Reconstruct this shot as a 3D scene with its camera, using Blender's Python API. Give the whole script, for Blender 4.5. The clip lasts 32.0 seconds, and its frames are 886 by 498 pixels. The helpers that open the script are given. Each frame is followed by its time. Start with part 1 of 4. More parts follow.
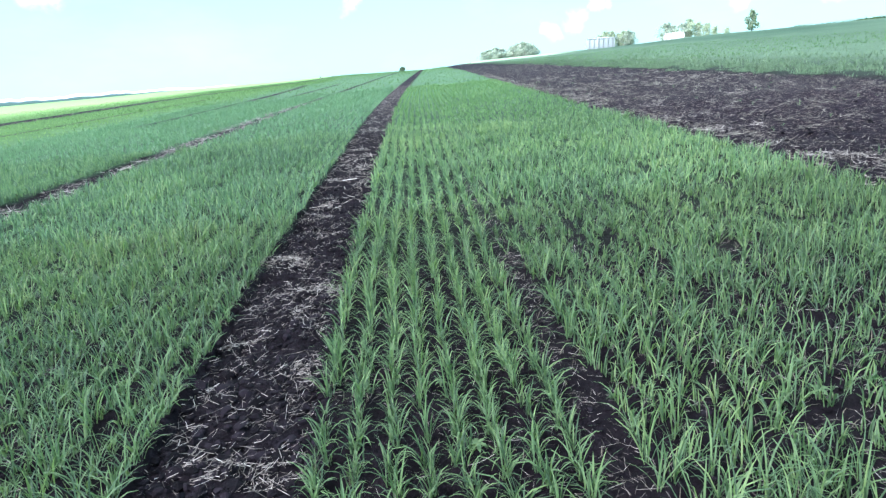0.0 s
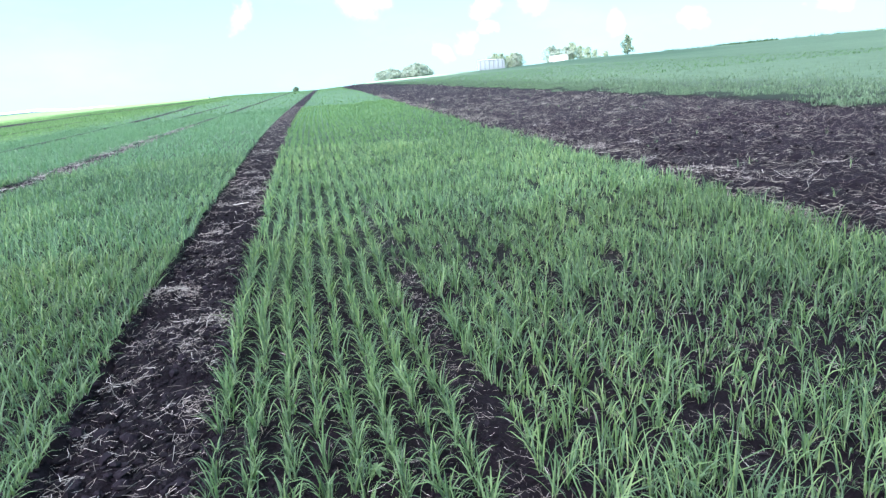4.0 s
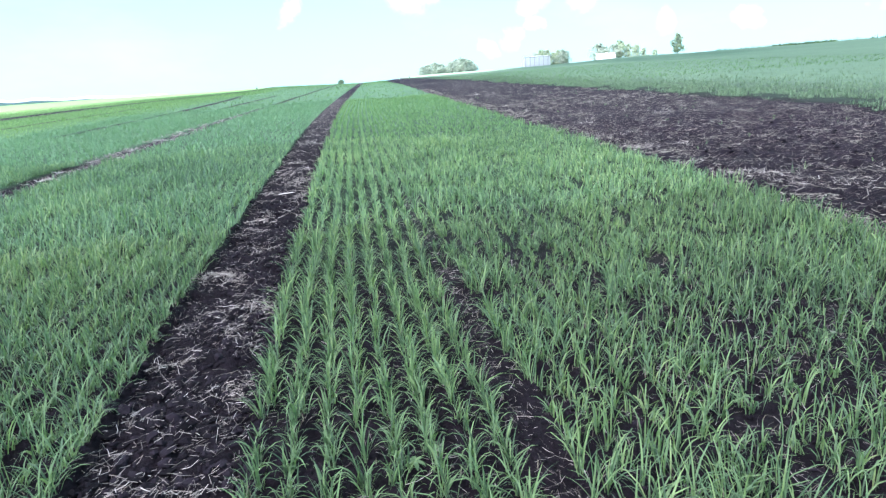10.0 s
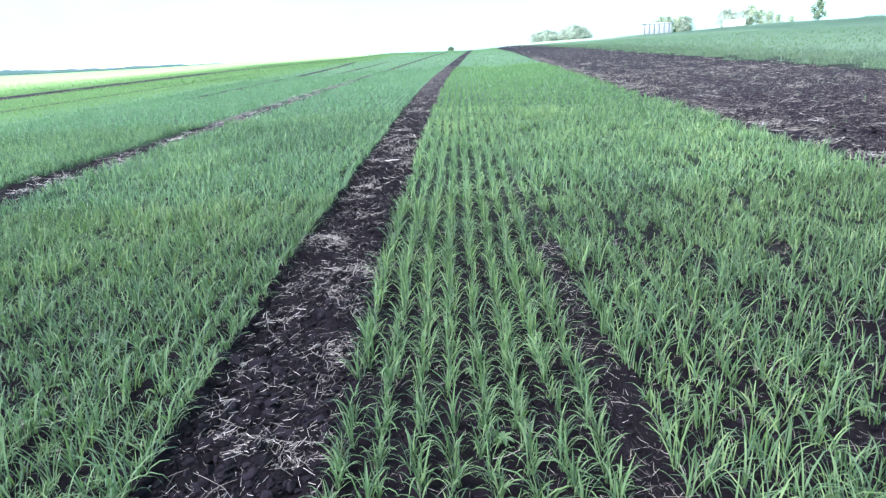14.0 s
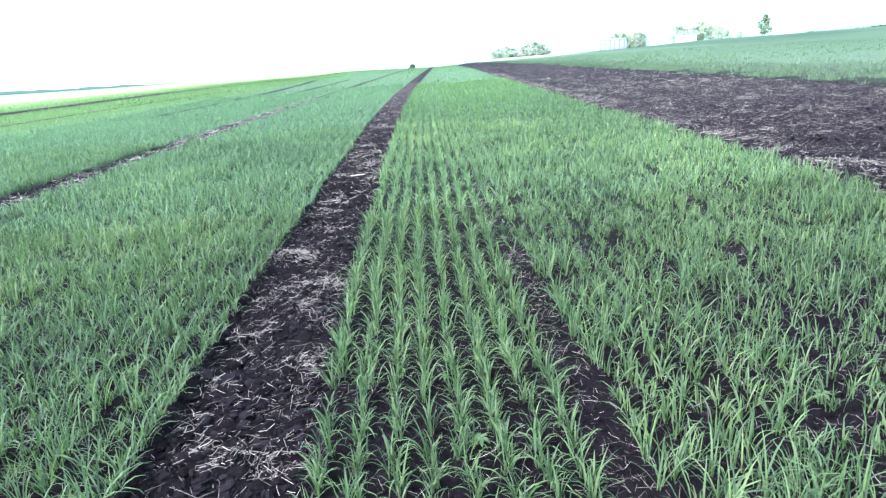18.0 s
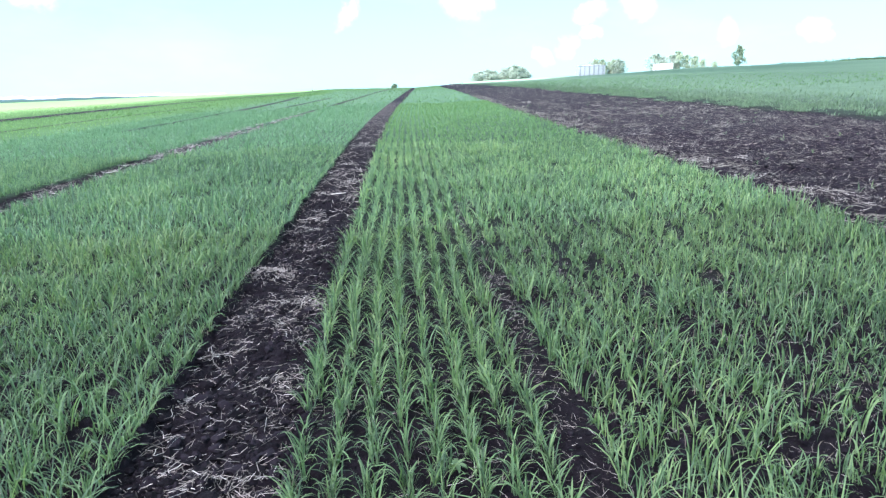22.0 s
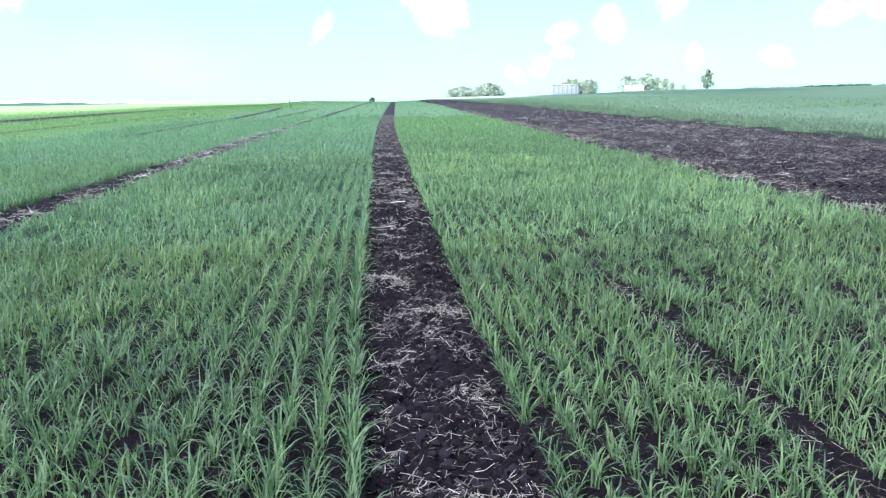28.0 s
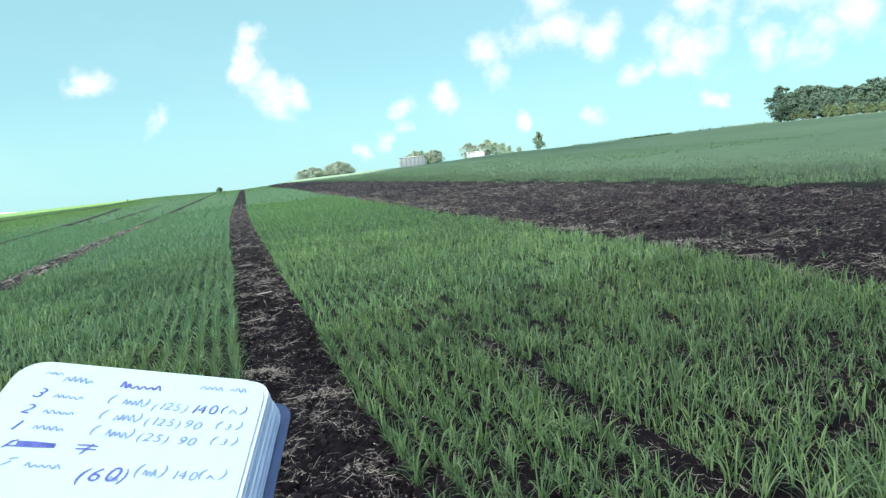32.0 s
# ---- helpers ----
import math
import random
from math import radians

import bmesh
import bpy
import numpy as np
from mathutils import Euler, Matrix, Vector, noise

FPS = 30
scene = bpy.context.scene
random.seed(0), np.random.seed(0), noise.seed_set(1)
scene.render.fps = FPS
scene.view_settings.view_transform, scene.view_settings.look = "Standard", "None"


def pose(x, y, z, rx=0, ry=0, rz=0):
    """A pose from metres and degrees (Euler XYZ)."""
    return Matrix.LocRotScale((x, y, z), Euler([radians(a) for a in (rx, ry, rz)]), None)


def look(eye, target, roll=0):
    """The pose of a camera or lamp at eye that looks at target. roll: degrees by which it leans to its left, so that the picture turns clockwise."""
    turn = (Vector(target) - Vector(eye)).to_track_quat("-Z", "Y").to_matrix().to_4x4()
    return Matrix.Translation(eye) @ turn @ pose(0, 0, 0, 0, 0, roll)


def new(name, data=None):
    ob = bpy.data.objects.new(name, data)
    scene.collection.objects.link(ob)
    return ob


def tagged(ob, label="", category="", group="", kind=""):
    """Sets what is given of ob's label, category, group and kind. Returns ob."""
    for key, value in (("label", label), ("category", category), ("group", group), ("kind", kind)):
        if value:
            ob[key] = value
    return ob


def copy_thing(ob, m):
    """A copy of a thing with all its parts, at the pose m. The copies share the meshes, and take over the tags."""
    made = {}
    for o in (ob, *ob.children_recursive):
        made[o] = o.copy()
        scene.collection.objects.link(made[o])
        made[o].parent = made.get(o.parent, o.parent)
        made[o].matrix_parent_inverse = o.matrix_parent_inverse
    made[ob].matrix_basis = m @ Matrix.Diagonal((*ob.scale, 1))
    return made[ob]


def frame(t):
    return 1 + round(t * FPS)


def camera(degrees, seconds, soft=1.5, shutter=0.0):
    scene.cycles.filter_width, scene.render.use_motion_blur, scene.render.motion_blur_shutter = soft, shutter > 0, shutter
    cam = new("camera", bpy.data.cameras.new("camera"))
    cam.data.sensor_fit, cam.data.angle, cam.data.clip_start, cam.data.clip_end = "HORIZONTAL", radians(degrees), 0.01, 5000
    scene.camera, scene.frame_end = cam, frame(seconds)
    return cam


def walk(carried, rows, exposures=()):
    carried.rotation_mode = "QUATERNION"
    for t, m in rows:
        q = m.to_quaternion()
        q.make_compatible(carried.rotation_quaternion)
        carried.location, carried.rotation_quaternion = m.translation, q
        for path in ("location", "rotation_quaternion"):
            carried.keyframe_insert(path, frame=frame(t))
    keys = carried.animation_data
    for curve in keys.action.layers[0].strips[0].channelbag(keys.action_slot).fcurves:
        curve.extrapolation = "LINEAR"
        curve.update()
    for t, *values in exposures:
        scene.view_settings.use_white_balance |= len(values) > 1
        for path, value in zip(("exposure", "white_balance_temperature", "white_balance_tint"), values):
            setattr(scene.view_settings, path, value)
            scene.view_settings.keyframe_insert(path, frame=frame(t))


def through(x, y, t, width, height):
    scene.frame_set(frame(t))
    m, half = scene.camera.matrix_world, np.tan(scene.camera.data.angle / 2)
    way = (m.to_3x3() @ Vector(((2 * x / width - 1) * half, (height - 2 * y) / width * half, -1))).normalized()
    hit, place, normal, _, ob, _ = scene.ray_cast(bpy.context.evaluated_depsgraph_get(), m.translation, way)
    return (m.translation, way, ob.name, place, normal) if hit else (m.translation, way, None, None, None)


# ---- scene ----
cam = camera(71.1, 32.0, soft=1.38)
PATH = [
    (0, pose(0.000, 0.001, 1.419, 74.33, 4.13, -2.82)),
    (0.5, pose(-0.000, -0.004, 1.414, 75.26, 3.76, -6.79)),
    (1, pose(-0.001, -0.002, 1.419, 75.26, 3.65, -5.66)),
    (1.5, pose(-0.005, 0.008, 1.421, 74.73, 2.74, -4.24)),
    (2, pose(0.005, 0.008, 1.421, 74.91, 3.49, -5.47)),
    (2.3, pose(-0.004, 0.003, 1.425, 75.18, 5.11, -6.20)),
    (2.5, pose(-0.029, 0.007, 1.435, 74.93, 6.60, 5.58)),
    (3, pose(-0.052, 0.034, 1.431, 74.15, 6.47, 29.00)),
    (3.5, pose(0.018, 0.040, 1.438, 75.38, 3.16, 8.00)),
    (4, pose(0.041, -0.010, 1.431, 75.39, 4.09, -12.16)),
    (4.5, pose(0.018, -0.018, 1.439, 76.00, 3.42, -7.52)),
    (6.5, pose(0.026, -0.010, 1.436, 76.10, 3.43, -5.45)),
    (7, pose(0.021, -0.004, 1.441, 76.09, 3.38, -5.53)),
    (7.5, pose(0.027, -0.007, 1.436, 76.08, 3.41, -5.60)),
    (8, pose(0.017, -0.002, 1.436, 75.84, 2.64, -6.49)),
    (8.5, pose(0.001, 0.008, 1.439, 75.33, 1.81, -4.88)),
    (9, pose(-0.022, 0.016, 1.433, 74.45, 0.34, -4.59)),
    (9.5, pose(-0.005, 0.011, 1.433, 74.55, 1.70, -7.44)),
    (10, pose(0.013, 0.006, 1.429, 75.23, 2.90, -8.24)),
    (10.5, pose(0.012, 0.007, 1.433, 75.49, 2.94, -6.67)),
    (11, pose(-0.000, 0.010, 1.434, 75.14, 2.95, -4.74)),
    (11.5, pose(-0.023, 0.020, 1.439, 74.95, 1.57, -0.31)),
    (12, pose(-0.009, 0.018, 1.431, 74.39, 3.00, -2.64)),
    (12.5, pose(-0.018, 0.022, 1.424, 74.34, 3.52, -0.83)),
    (13, pose(-0.033, 0.027, 1.424, 74.57, 5.51, 9.41)),
    (13.5, pose(-0.019, 0.037, 1.439, 72.86, 3.17, 14.45)),
    (14, pose(0.014, 0.035, 1.438, 72.90, 2.35, 1.49)),
    (14.5, pose(0.039, 0.021, 1.432, 73.57, 1.72, -13.20)),
    (15, pose(0.035, 0.011, 1.432, 73.63, 2.10, -18.63)),
    (15.5, pose(0.041, 0.007, 1.431, 74.26, 2.76, -14.37)),
    (17.5, pose(0.073, -0.002, 1.415, 72.71, 3.42, 0.06)),
    (18, pose(-0.008, -0.023, 1.418, 74.20, 2.92, -1.94)),
    (18.5, pose(-0.040, -0.035, 1.421, 76.02, 2.41, -4.65)),
    (19, pose(-0.033, -0.024, 1.433, 77.08, 1.17, -4.29)),
    (19.5, pose(-0.018, -0.022, 1.432, 76.90, 1.29, -3.83)),
    (20, pose(-0.011, -0.024, 1.431, 77.03, 1.51, -4.36)),
    (20.5, pose(-0.009, -0.025, 1.429, 77.10, 1.82, -4.74)),
    (21, pose(-0.010, -0.020, 1.428, 76.77, 1.68, -4.24)),
    (21.5, pose(-0.014, -0.011, 1.425, 75.95, 1.48, -2.97)),
    (22, pose(-0.014, -0.010, 1.427, 75.93, 1.41, -3.57)),
    (22.5, pose(-0.014, -0.009, 1.427, 76.05, 1.59, -3.43)),
    (23, pose(-0.010, -0.013, 1.425, 76.34, 1.86, -3.39)),
    (23.5, pose(-0.012, -0.013, 1.424, 75.93, 2.51, -2.08)),
    (24, pose(-0.013, -0.011, 1.421, 76.03, 2.10, -2.94)),
    (24.5, pose(-0.011, -0.012, 1.423, 75.58, 2.46, -1.90)),
    (25, pose(-0.011, -0.011, 1.420, 75.56, 1.47, -1.91)),
    (25.5, pose(0.031, -0.017, 1.407, 73.73, 1.17, -0.98)),
    (26, pose(0.015, -0.008, 1.387, 72.21, 1.88, 8.97)),
    (26.5, pose(-0.264, -0.021, 1.372, 75.85, -1.91, 13.03)),
    (27.5, pose(-0.760, 0.150, 1.366, 76.80, -0.65, 1.40)),
    (28, pose(-1.050, 0.196, 1.364, 77.25, -0.05, -6.00)),
    (28.5, pose(-1.163, 0.185, 1.368, 77.67, 0.49, -10.10)),
    (29, pose(-1.284, 0.169, 1.374, 75.26, 1.21, -9.54)),
    (29.5, pose(-1.221, 0.186, 1.371, 81.08, -1.48, -6.14)),
    (30, pose(-1.179, 0.221, 1.351, 77.29, 1.22, -5.89)),
    (30.5, pose(-1.191, 0.230, 1.355, 79.32, -0.25, -6.13)),
    (31, pose(-1.175, 0.217, 1.354, 79.18, -0.18, -6.73)),
    (31.5, pose(-1.133, 0.205, 1.360, 81.05, 1.81, -10.51)),
    (31.7, pose(-1.125, 0.225, 1.425, 82.12, 3.40, -14.60)),
    (31.86, pose(-1.118, 0.120, 1.462, 82.85, 4.60, -17.20)),
    (32, pose(-1.114, -0.060, 1.444, 83.34, 5.54, -19.45)),
]
EXPOSURES = [(0, 2.70, 6000, 21), (2, 2.70, 6000, 24), (3, 2.70, 6000, 27), (9, 2.73, 6000, 27), (12, 2.76, 6000, 27), (13, 2.90, 6000, 27), (15, 2.92, 6000, 27), (17.5, 3.15, 6000, 27), (18, 3.10, 6000, 27), (18.5, 2.92, 6000, 27), (19, 2.82, 6000, 27), (20, 2.72, 6000, 27), (25, 2.76, 6000, 27), (26, 2.95, 6000, 27), (26.5, 2.95, 6000, 27), (28.5, 2.60, 6000, 27), (29, 2.58, 6000, 27), (30, 2.48, 6000, 27), (31, 2.44, 6000, 27), (31.5, 2.28, 6000, 27), (32, 1.97, 6600, 15)]
walk(cam, PATH, EXPOSURES)

# ---- sky, sun, clouds ----
SUN_EL, SUN_AZ = radians(44), radians(-125)      # azimuth clockwise from +y
SUN_DIR = Vector((math.sin(SUN_AZ) * math.cos(SUN_EL), math.cos(SUN_AZ) * math.cos(SUN_EL), math.sin(SUN_EL)))

world = bpy.data.worlds.new("world")
scene.world = world
world.use_nodes = True
wn, wl = world.node_tree.nodes, world.node_tree.links
wn.clear()


def wnode(kind, **kw):
    n = wn.new(kind)
    for k, v in kw.items():
        n.inputs[k].default_value = v
    return n


def wmath(op, a, b=None, clamp=False):
    n = wn.new("ShaderNodeMath")
    n.operation, n.use_clamp = op, clamp
    for i, v in enumerate((a, b)):
        if v is None:
            continue
        if isinstance(v, (int, float)):
            n.inputs[i].default_value = v
        else:
            wl.new(v, n.inputs[i])
    return n.outputs[0]


sky = wn.new("ShaderNodeTexSky")
sky.sky_type = "NISHITA"
sky.sun_disc = False
sky.sun_elevation, sky.sun_rotation = SUN_EL, SUN_AZ
sky.altitude, sky.air_density, sky.dust_density, sky.ozone_density = 150, 1.0, 0.15, 4.0
coord = wn.new("ShaderNodeTexCoord")
warp = wnode("ShaderNodeTexNoise", Scale=7.0, Detail=5.0, Roughness=0.6)
wl.new(coord.outputs["Generated"], warp.inputs["Vector"])
shift = wn.new("ShaderNodeVectorMath")
shift.operation = "MULTIPLY_ADD"
shift.inputs[1].default_value = (0.12, 0.12, 0.09)
wl.new(warp.outputs["Color"], shift.inputs[0])
wl.new(coord.outputs["Generated"], shift.inputs[2])
# cumulus puffs: azimuth, elevation, radius in degrees
PUFFS = [(-9.1, 9.8, 1.5), (3.4, 13.2, 1.4), (3.4, 11.6, 1.3), (3.6, 10.0, 1.5), (5.0, 8.4, 1.9), (6.4, 8.0, 1.3), (-4.3, 6.8, 1.0), (16.6, 6.4, 1.1), (20.6, 6.9, 1.4), (27.2, 4.4, 1.1),
         (14.8, 3.9, 1.2), (12.9, 3.1, 1.0), (16.8, 4.6, 0.9), (25, 10.5, 2.4), (28, 11.3, 2.7), (31.4, 11.6, 2.5), (34.2, 10.3, 2.2), (25.6, 8.3, 1.8), (30.6, 14, 2.5), (38.8, 9.6, 1.8),
         (40.5, 8.4, 2.2), (42.4, 8.0, 2.0), (37.3, 7.2, 1.3), (47.2, 8.0, 2.0), (50.5, 7.9, 2.2), (43, 11.8, 3.1), (49, 11.5, 2.9), (53, 9.4, 2.9), (57, 8.5, 3.4), (33.8, 4.5, 1.0), (42.3, 3.9, 0.9),
         (-28, 9, 2.0), (-50, 8, 3.6), (-18, 13, 2.7)]
total = None
for az, el, size in PUFFS:
    d = Vector((math.sin(radians(az)) * math.cos(radians(el)), math.cos(radians(az)) * math.cos(radians(el)), math.sin(radians(el))))
    d += Vector((0.06, 0.06, 0.045))
    dist = wn.new("ShaderNodeVectorMath")
    dist.operation = "DISTANCE"
    wl.new(shift.outputs[0], dist.inputs[0])
    dist.inputs[1].default_value = d
    puff = wmath("SUBTRACT", 1.0, wmath("DIVIDE", dist.outputs["Value"], radians(size) * 1.3), clamp=True)
    total = puff if total is None else wmath("MAXIMUM", total, puff)
high = wnode("ShaderNodeTexNoise", Scale=3.0, Detail=6.0, Roughness=0.62)
stretch = wn.new("ShaderNodeMapping")
stretch.inputs["Scale"].default_value = (1, 1, 2.6)
wl.new(coord.outputs["Generated"], stretch.inputs["Vector"])
wl.new(stretch.outputs["Vector"], high.inputs["Vector"])
veil = wmath("MULTIPLY", wmath("SUBTRACT", high.outputs["Fac"], 0.5, clamp=True), 0.25)
billow = wnode("ShaderNodeTexNoise", Scale=13.0, Detail=7.0, Roughness=0.62)
wl.new(coord.outputs["Generated"], billow.inputs["Vector"])
soft = wmath("ADD", wmath("MULTIPLY", total, 1.7), wmath("MULTIPLY", wmath("SUBTRACT", billow.outputs["Fac"], 0.5), 4.2))
ease = wn.new("ShaderNodeMapRange")
ease.interpolation_type = "SMOOTHSTEP"
ease.inputs["From Min"].default_value, ease.inputs["From Max"].default_value = 0.2, 1.9
wl.new(soft, ease.inputs["Value"])
inside = wmath("MULTIPLY", ease.outputs["Result"], wmath("MULTIPLY", total, 3.0, clamp=True))
cover = wmath("MINIMUM", wmath("ADD", wmath("MULTIPLY", inside, 0.64), veil), 0.72)
mix = wn.new("ShaderNodeMixRGB")
wl.new(cover, mix.inputs["Fac"])
clear = wn.new("ShaderNodeMixRGB")
clear.blend_type = "MULTIPLY"
clear.inputs["Fac"].default_value = 1.0
clear.inputs["Color2"].default_value = (0.55, 0.85, 0.75, 1)
wl.new(sky.outputs["Color"], clear.inputs["Color1"])
haze = wn.new("ShaderNodeMixRGB")
updown = wn.new("ShaderNodeSeparateXYZ")
wl.new(coord.outputs["Generated"], updown.inputs["Vector"])
low = wmath("SUBTRACT", 1.0, wmath("DIVIDE", updown.outputs["Z"], 0.16), clamp=True)
wl.new(wmath("ADD", 0.6, wmath("MULTIPLY", low, 0.35)), haze.inputs["Fac"])
band = wn.new("ShaderNodeMixRGB")
wl.new(wmath("SUBTRACT", 1.0, wmath("DIVIDE", updown.outputs["Z"], 0.11), clamp=True), band.inputs["Fac"])
band.inputs["Color1"].default_value = (2.6, 5.0, 5.1, 1)      # thin bright haze
band.inputs["Color2"].default_value = (2.5, 4.7, 4.9, 1)      # paler towards the horizon
wl.new(band.outputs["Color"], haze.inputs["Color2"])
wl.new(clear.outputs["Color"], haze.inputs["Color1"])
wl.new(haze.outputs["Color"], mix.inputs["Color1"])
mix.inputs["Color2"].default_value = (7.0, 6.9, 7.0, 1)
back = wnode("ShaderNodeBackground", Strength=0.05)
wl.new(mix.outputs["Color"], back.inputs["Color"])
wout = wn.new("ShaderNodeOutputWorld")
wl.new(back.outputs["Background"], wout.inputs["Surface"])

sun_data = bpy.data.lights.new("sun", "SUN")
sun_data.energy, sun_data.angle, sun_data.color = 5.0, radians(4.5), (1.0, 0.98, 0.95)
sun = new("sun", sun_data)
sun.matrix_world = look(SUN_DIR * 50, (0, 0, 0))


# ---- materials ----
def material(name):
    m = bpy.data.materials.new(name)
    m.use_nodes = True
    return m, m.node_tree.nodes, m.node_tree.links, m.node_tree.nodes["Principled BSDF"]


def ramp_of(nodes, stops):
    r = nodes.new("ShaderNodeValToRGB")
    e = r.color_ramp.elements
    while len(e) < len(stops):
        e.new(0.5)
    for el, (p, c) in zip(e, stops):
        el.position, el.color = p, (*c, 1)
    return r


def noise_of(nodes, links, scale, detail=4.0, rough=0.6, vector=None):
    n = nodes.new("ShaderNodeTexNoise")
    n.inputs["Scale"].default_value, n.inputs["Detail"].default_value, n.inputs["Roughness"].default_value = scale, detail, rough
    if vector is not None:
        links.new(vector, n.inputs["Vector"])
    return n


def mixed(nodes, links, fac, a, b, mode="MIX"):
    m = nodes.new("ShaderNodeMixRGB")
    m.blend_type = mode
    for s, v in zip(("Fac", "Color1", "Color2"), (fac, a, b)):
        if isinstance(v, (int, float)):
            m.inputs[s].default_value = v
        elif isinstance(v, tuple):
            m.inputs[s].default_value = (*v, 1)
        else:
            links.new(v, m.inputs[s])
    return m.outputs["Color"]


def plain(name, stops, scale=8.0, rough=0.7, bump=0.0, metal=0.0, island=False, objects=False, spec=0.5):
    """Noise, or a random value per piece, through a ramp of colours."""
    m, n, l, b = material(name)
    tc = n.new("ShaderNodeTexCoord")
    tex = noise_of(n, l, scale, vector=tc.outputs["Object"])
    fac = tex.outputs["Fac"]
    if island or objects:
        rnd = n.new("ShaderNodeNewGeometry").outputs["Random Per Island"] if island else n.new("ShaderNodeObjectInfo").outputs["Random"]
        mm = n.new("ShaderNodeMath")
        mm.operation = "MULTIPLY_ADD"
        mm.inputs[1].default_value, mm.inputs[2].default_value = 0.35, 0.0
        l.new(fac, mm.inputs[0])
        add = n.new("ShaderNodeMath")
        add.operation = "MULTIPLY_ADD"
        add.inputs[1].default_value = 0.65
        l.new(rnd, add.inputs[0])
        l.new(mm.outputs[0], add.inputs[2])
        fac = add.outputs[0]
    r = ramp_of(n, stops)
    l.new(fac, r.inputs["Fac"])
    l.new(r.outputs["Color"], b.inputs["Base Color"])
    b.inputs["Roughness"].default_value, b.inputs["Metallic"].default_value = rough, metal
    b.inputs["Specular IOR Level"].default_value = spec
    if bump:
        bp = n.new("ShaderNodeBump")
        bp.inputs["Strength"].default_value, bp.inputs["Distance"].default_value = bump, 0.01
        fine = noise_of(n, l, scale * 6, vector=tc.outputs["Object"])
        l.new(fine.outputs["Fac"], bp.inputs["Height"])
        l.new(bp.outputs["Normal"], b.inputs["Normal"])
    return m


def leaf_material(name, stops, through=0.3, rough=0.65, patch=0.5, glow=(1.0, 1.15, 0.62), gloss=0.12):
    """Blades: a colour per leaf, paler and yellower patches over the field, light through the leaf."""
    m, n, l, b = material(name)
    geo = n.new("ShaderNodeNewGeometry")
    rnd = geo.outputs["Random Per Island"]
    big = noise_of(n, l, patch, 3.0, 0.55, geo.outputs["Position"])
    fine = noise_of(n, l, 9.0, 3.0, 0.6, geo.outputs["Position"])
    s = n.new("ShaderNodeMath")
    s.operation = "MULTIPLY_ADD"
    s.inputs[1].default_value = 0.8
    l.new(rnd, s.inputs[0])
    c = n.new("ShaderNodeMath")
    c.operation = "MULTIPLY_ADD"
    c.inputs[1].default_value, c.inputs[2].default_value = 0.9, -0.38
    l.new(big.outputs["Fac"], c.inputs[0])
    l.new(c.outputs[0], s.inputs[2])
    r = ramp_of(n, stops)
    l.new(s.outputs[0], r.inputs["Fac"])
    col = mixed(n, l, 0.25, r.outputs["Color"], fine.outputs["Fac"], "OVERLAY")
    l.new(col, b.inputs["Base Color"])
    b.inputs["Roughness"].default_value = rough
    b.inputs["Specular IOR Level"].default_value = gloss
    t = n.new("ShaderNodeBsdfTranslucent")
    lit = mixed(n, l, 1.0, col, glow, "MULTIPLY")
    l.new(lit, t.inputs["Color"])
    mx = n.new("ShaderNodeMixShader")
    mx.inputs["Fac"].default_value = through
    l.new(b.outputs["BSDF"], mx.inputs[1])
    l.new(t.outputs["BSDF"], mx.inputs[2])
    l.new(mx.outputs["Shader"], n["Material Output"].inputs["Surface"])
    return m


WHEAT = [(0.0, (0.061, 0.102, 0.068)), (0.3, (0.112, 0.185, 0.11)), (0.6, (0.172, 0.268, 0.136)), (0.85, (0.227, 0.329, 0.147)), (1.0, (0.311, 0.371, 0.192))]
M_WHEAT = leaf_material("young_cereal_leaf", WHEAT, 0.38, 0.5, gloss=0.16)
# Far copy of the leaf, paler and more even: haze painted into its colour.
M_WHEAT_FAR = leaf_material("young_cereal_hazed", [(0.0, (0.133, 0.232, 0.118)), (0.5, (0.172, 0.292, 0.144)), (1.0, (0.212, 0.346, 0.168))], 0.4, 0.8)
BLUE = [(0.0, (0.059, 0.101, 0.071)), (0.3, (0.109, 0.18, 0.112)), (0.6, (0.165, 0.257, 0.139)), (0.85, (0.213, 0.313, 0.149)), (1.0, (0.293, 0.359, 0.19))]
M_BLUE = leaf_material("bluish_cereal_leaf", BLUE, 0.38, 0.5, gloss=0.16)
# Mid-distance brightness put into the colour: near leaf stops scaled up.
M_WHEAT_MID = leaf_material("young_cereal_lightened", [(p, tuple(k * v for k, v in zip((1.26, 1.27, 1.32), c))) for p, c in WHEAT], 0.35, 0.7)
M_BLUE_MID = leaf_material("bluish_cereal_lightened", [(p, tuple(k * v for k, v in zip((1.15, 1.19, 1.31), c))) for p, c in BLUE], 0.35, 0.7)
# Bluish far copy, with the same haze lift in its base colour.
M_BLUE_FAR = leaf_material("bluish_cereal_hazed", [(0.0, (0.138, 0.240, 0.166)), (0.5, (0.175, 0.298, 0.198)), (1.0, (0.216, 0.353, 0.226))], 0.4, 0.8)
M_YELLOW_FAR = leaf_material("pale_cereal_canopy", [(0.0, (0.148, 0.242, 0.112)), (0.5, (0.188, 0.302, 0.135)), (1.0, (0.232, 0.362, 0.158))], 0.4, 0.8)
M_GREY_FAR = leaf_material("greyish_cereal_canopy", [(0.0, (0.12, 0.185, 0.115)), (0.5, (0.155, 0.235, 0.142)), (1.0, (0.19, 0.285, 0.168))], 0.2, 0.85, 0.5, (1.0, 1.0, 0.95))
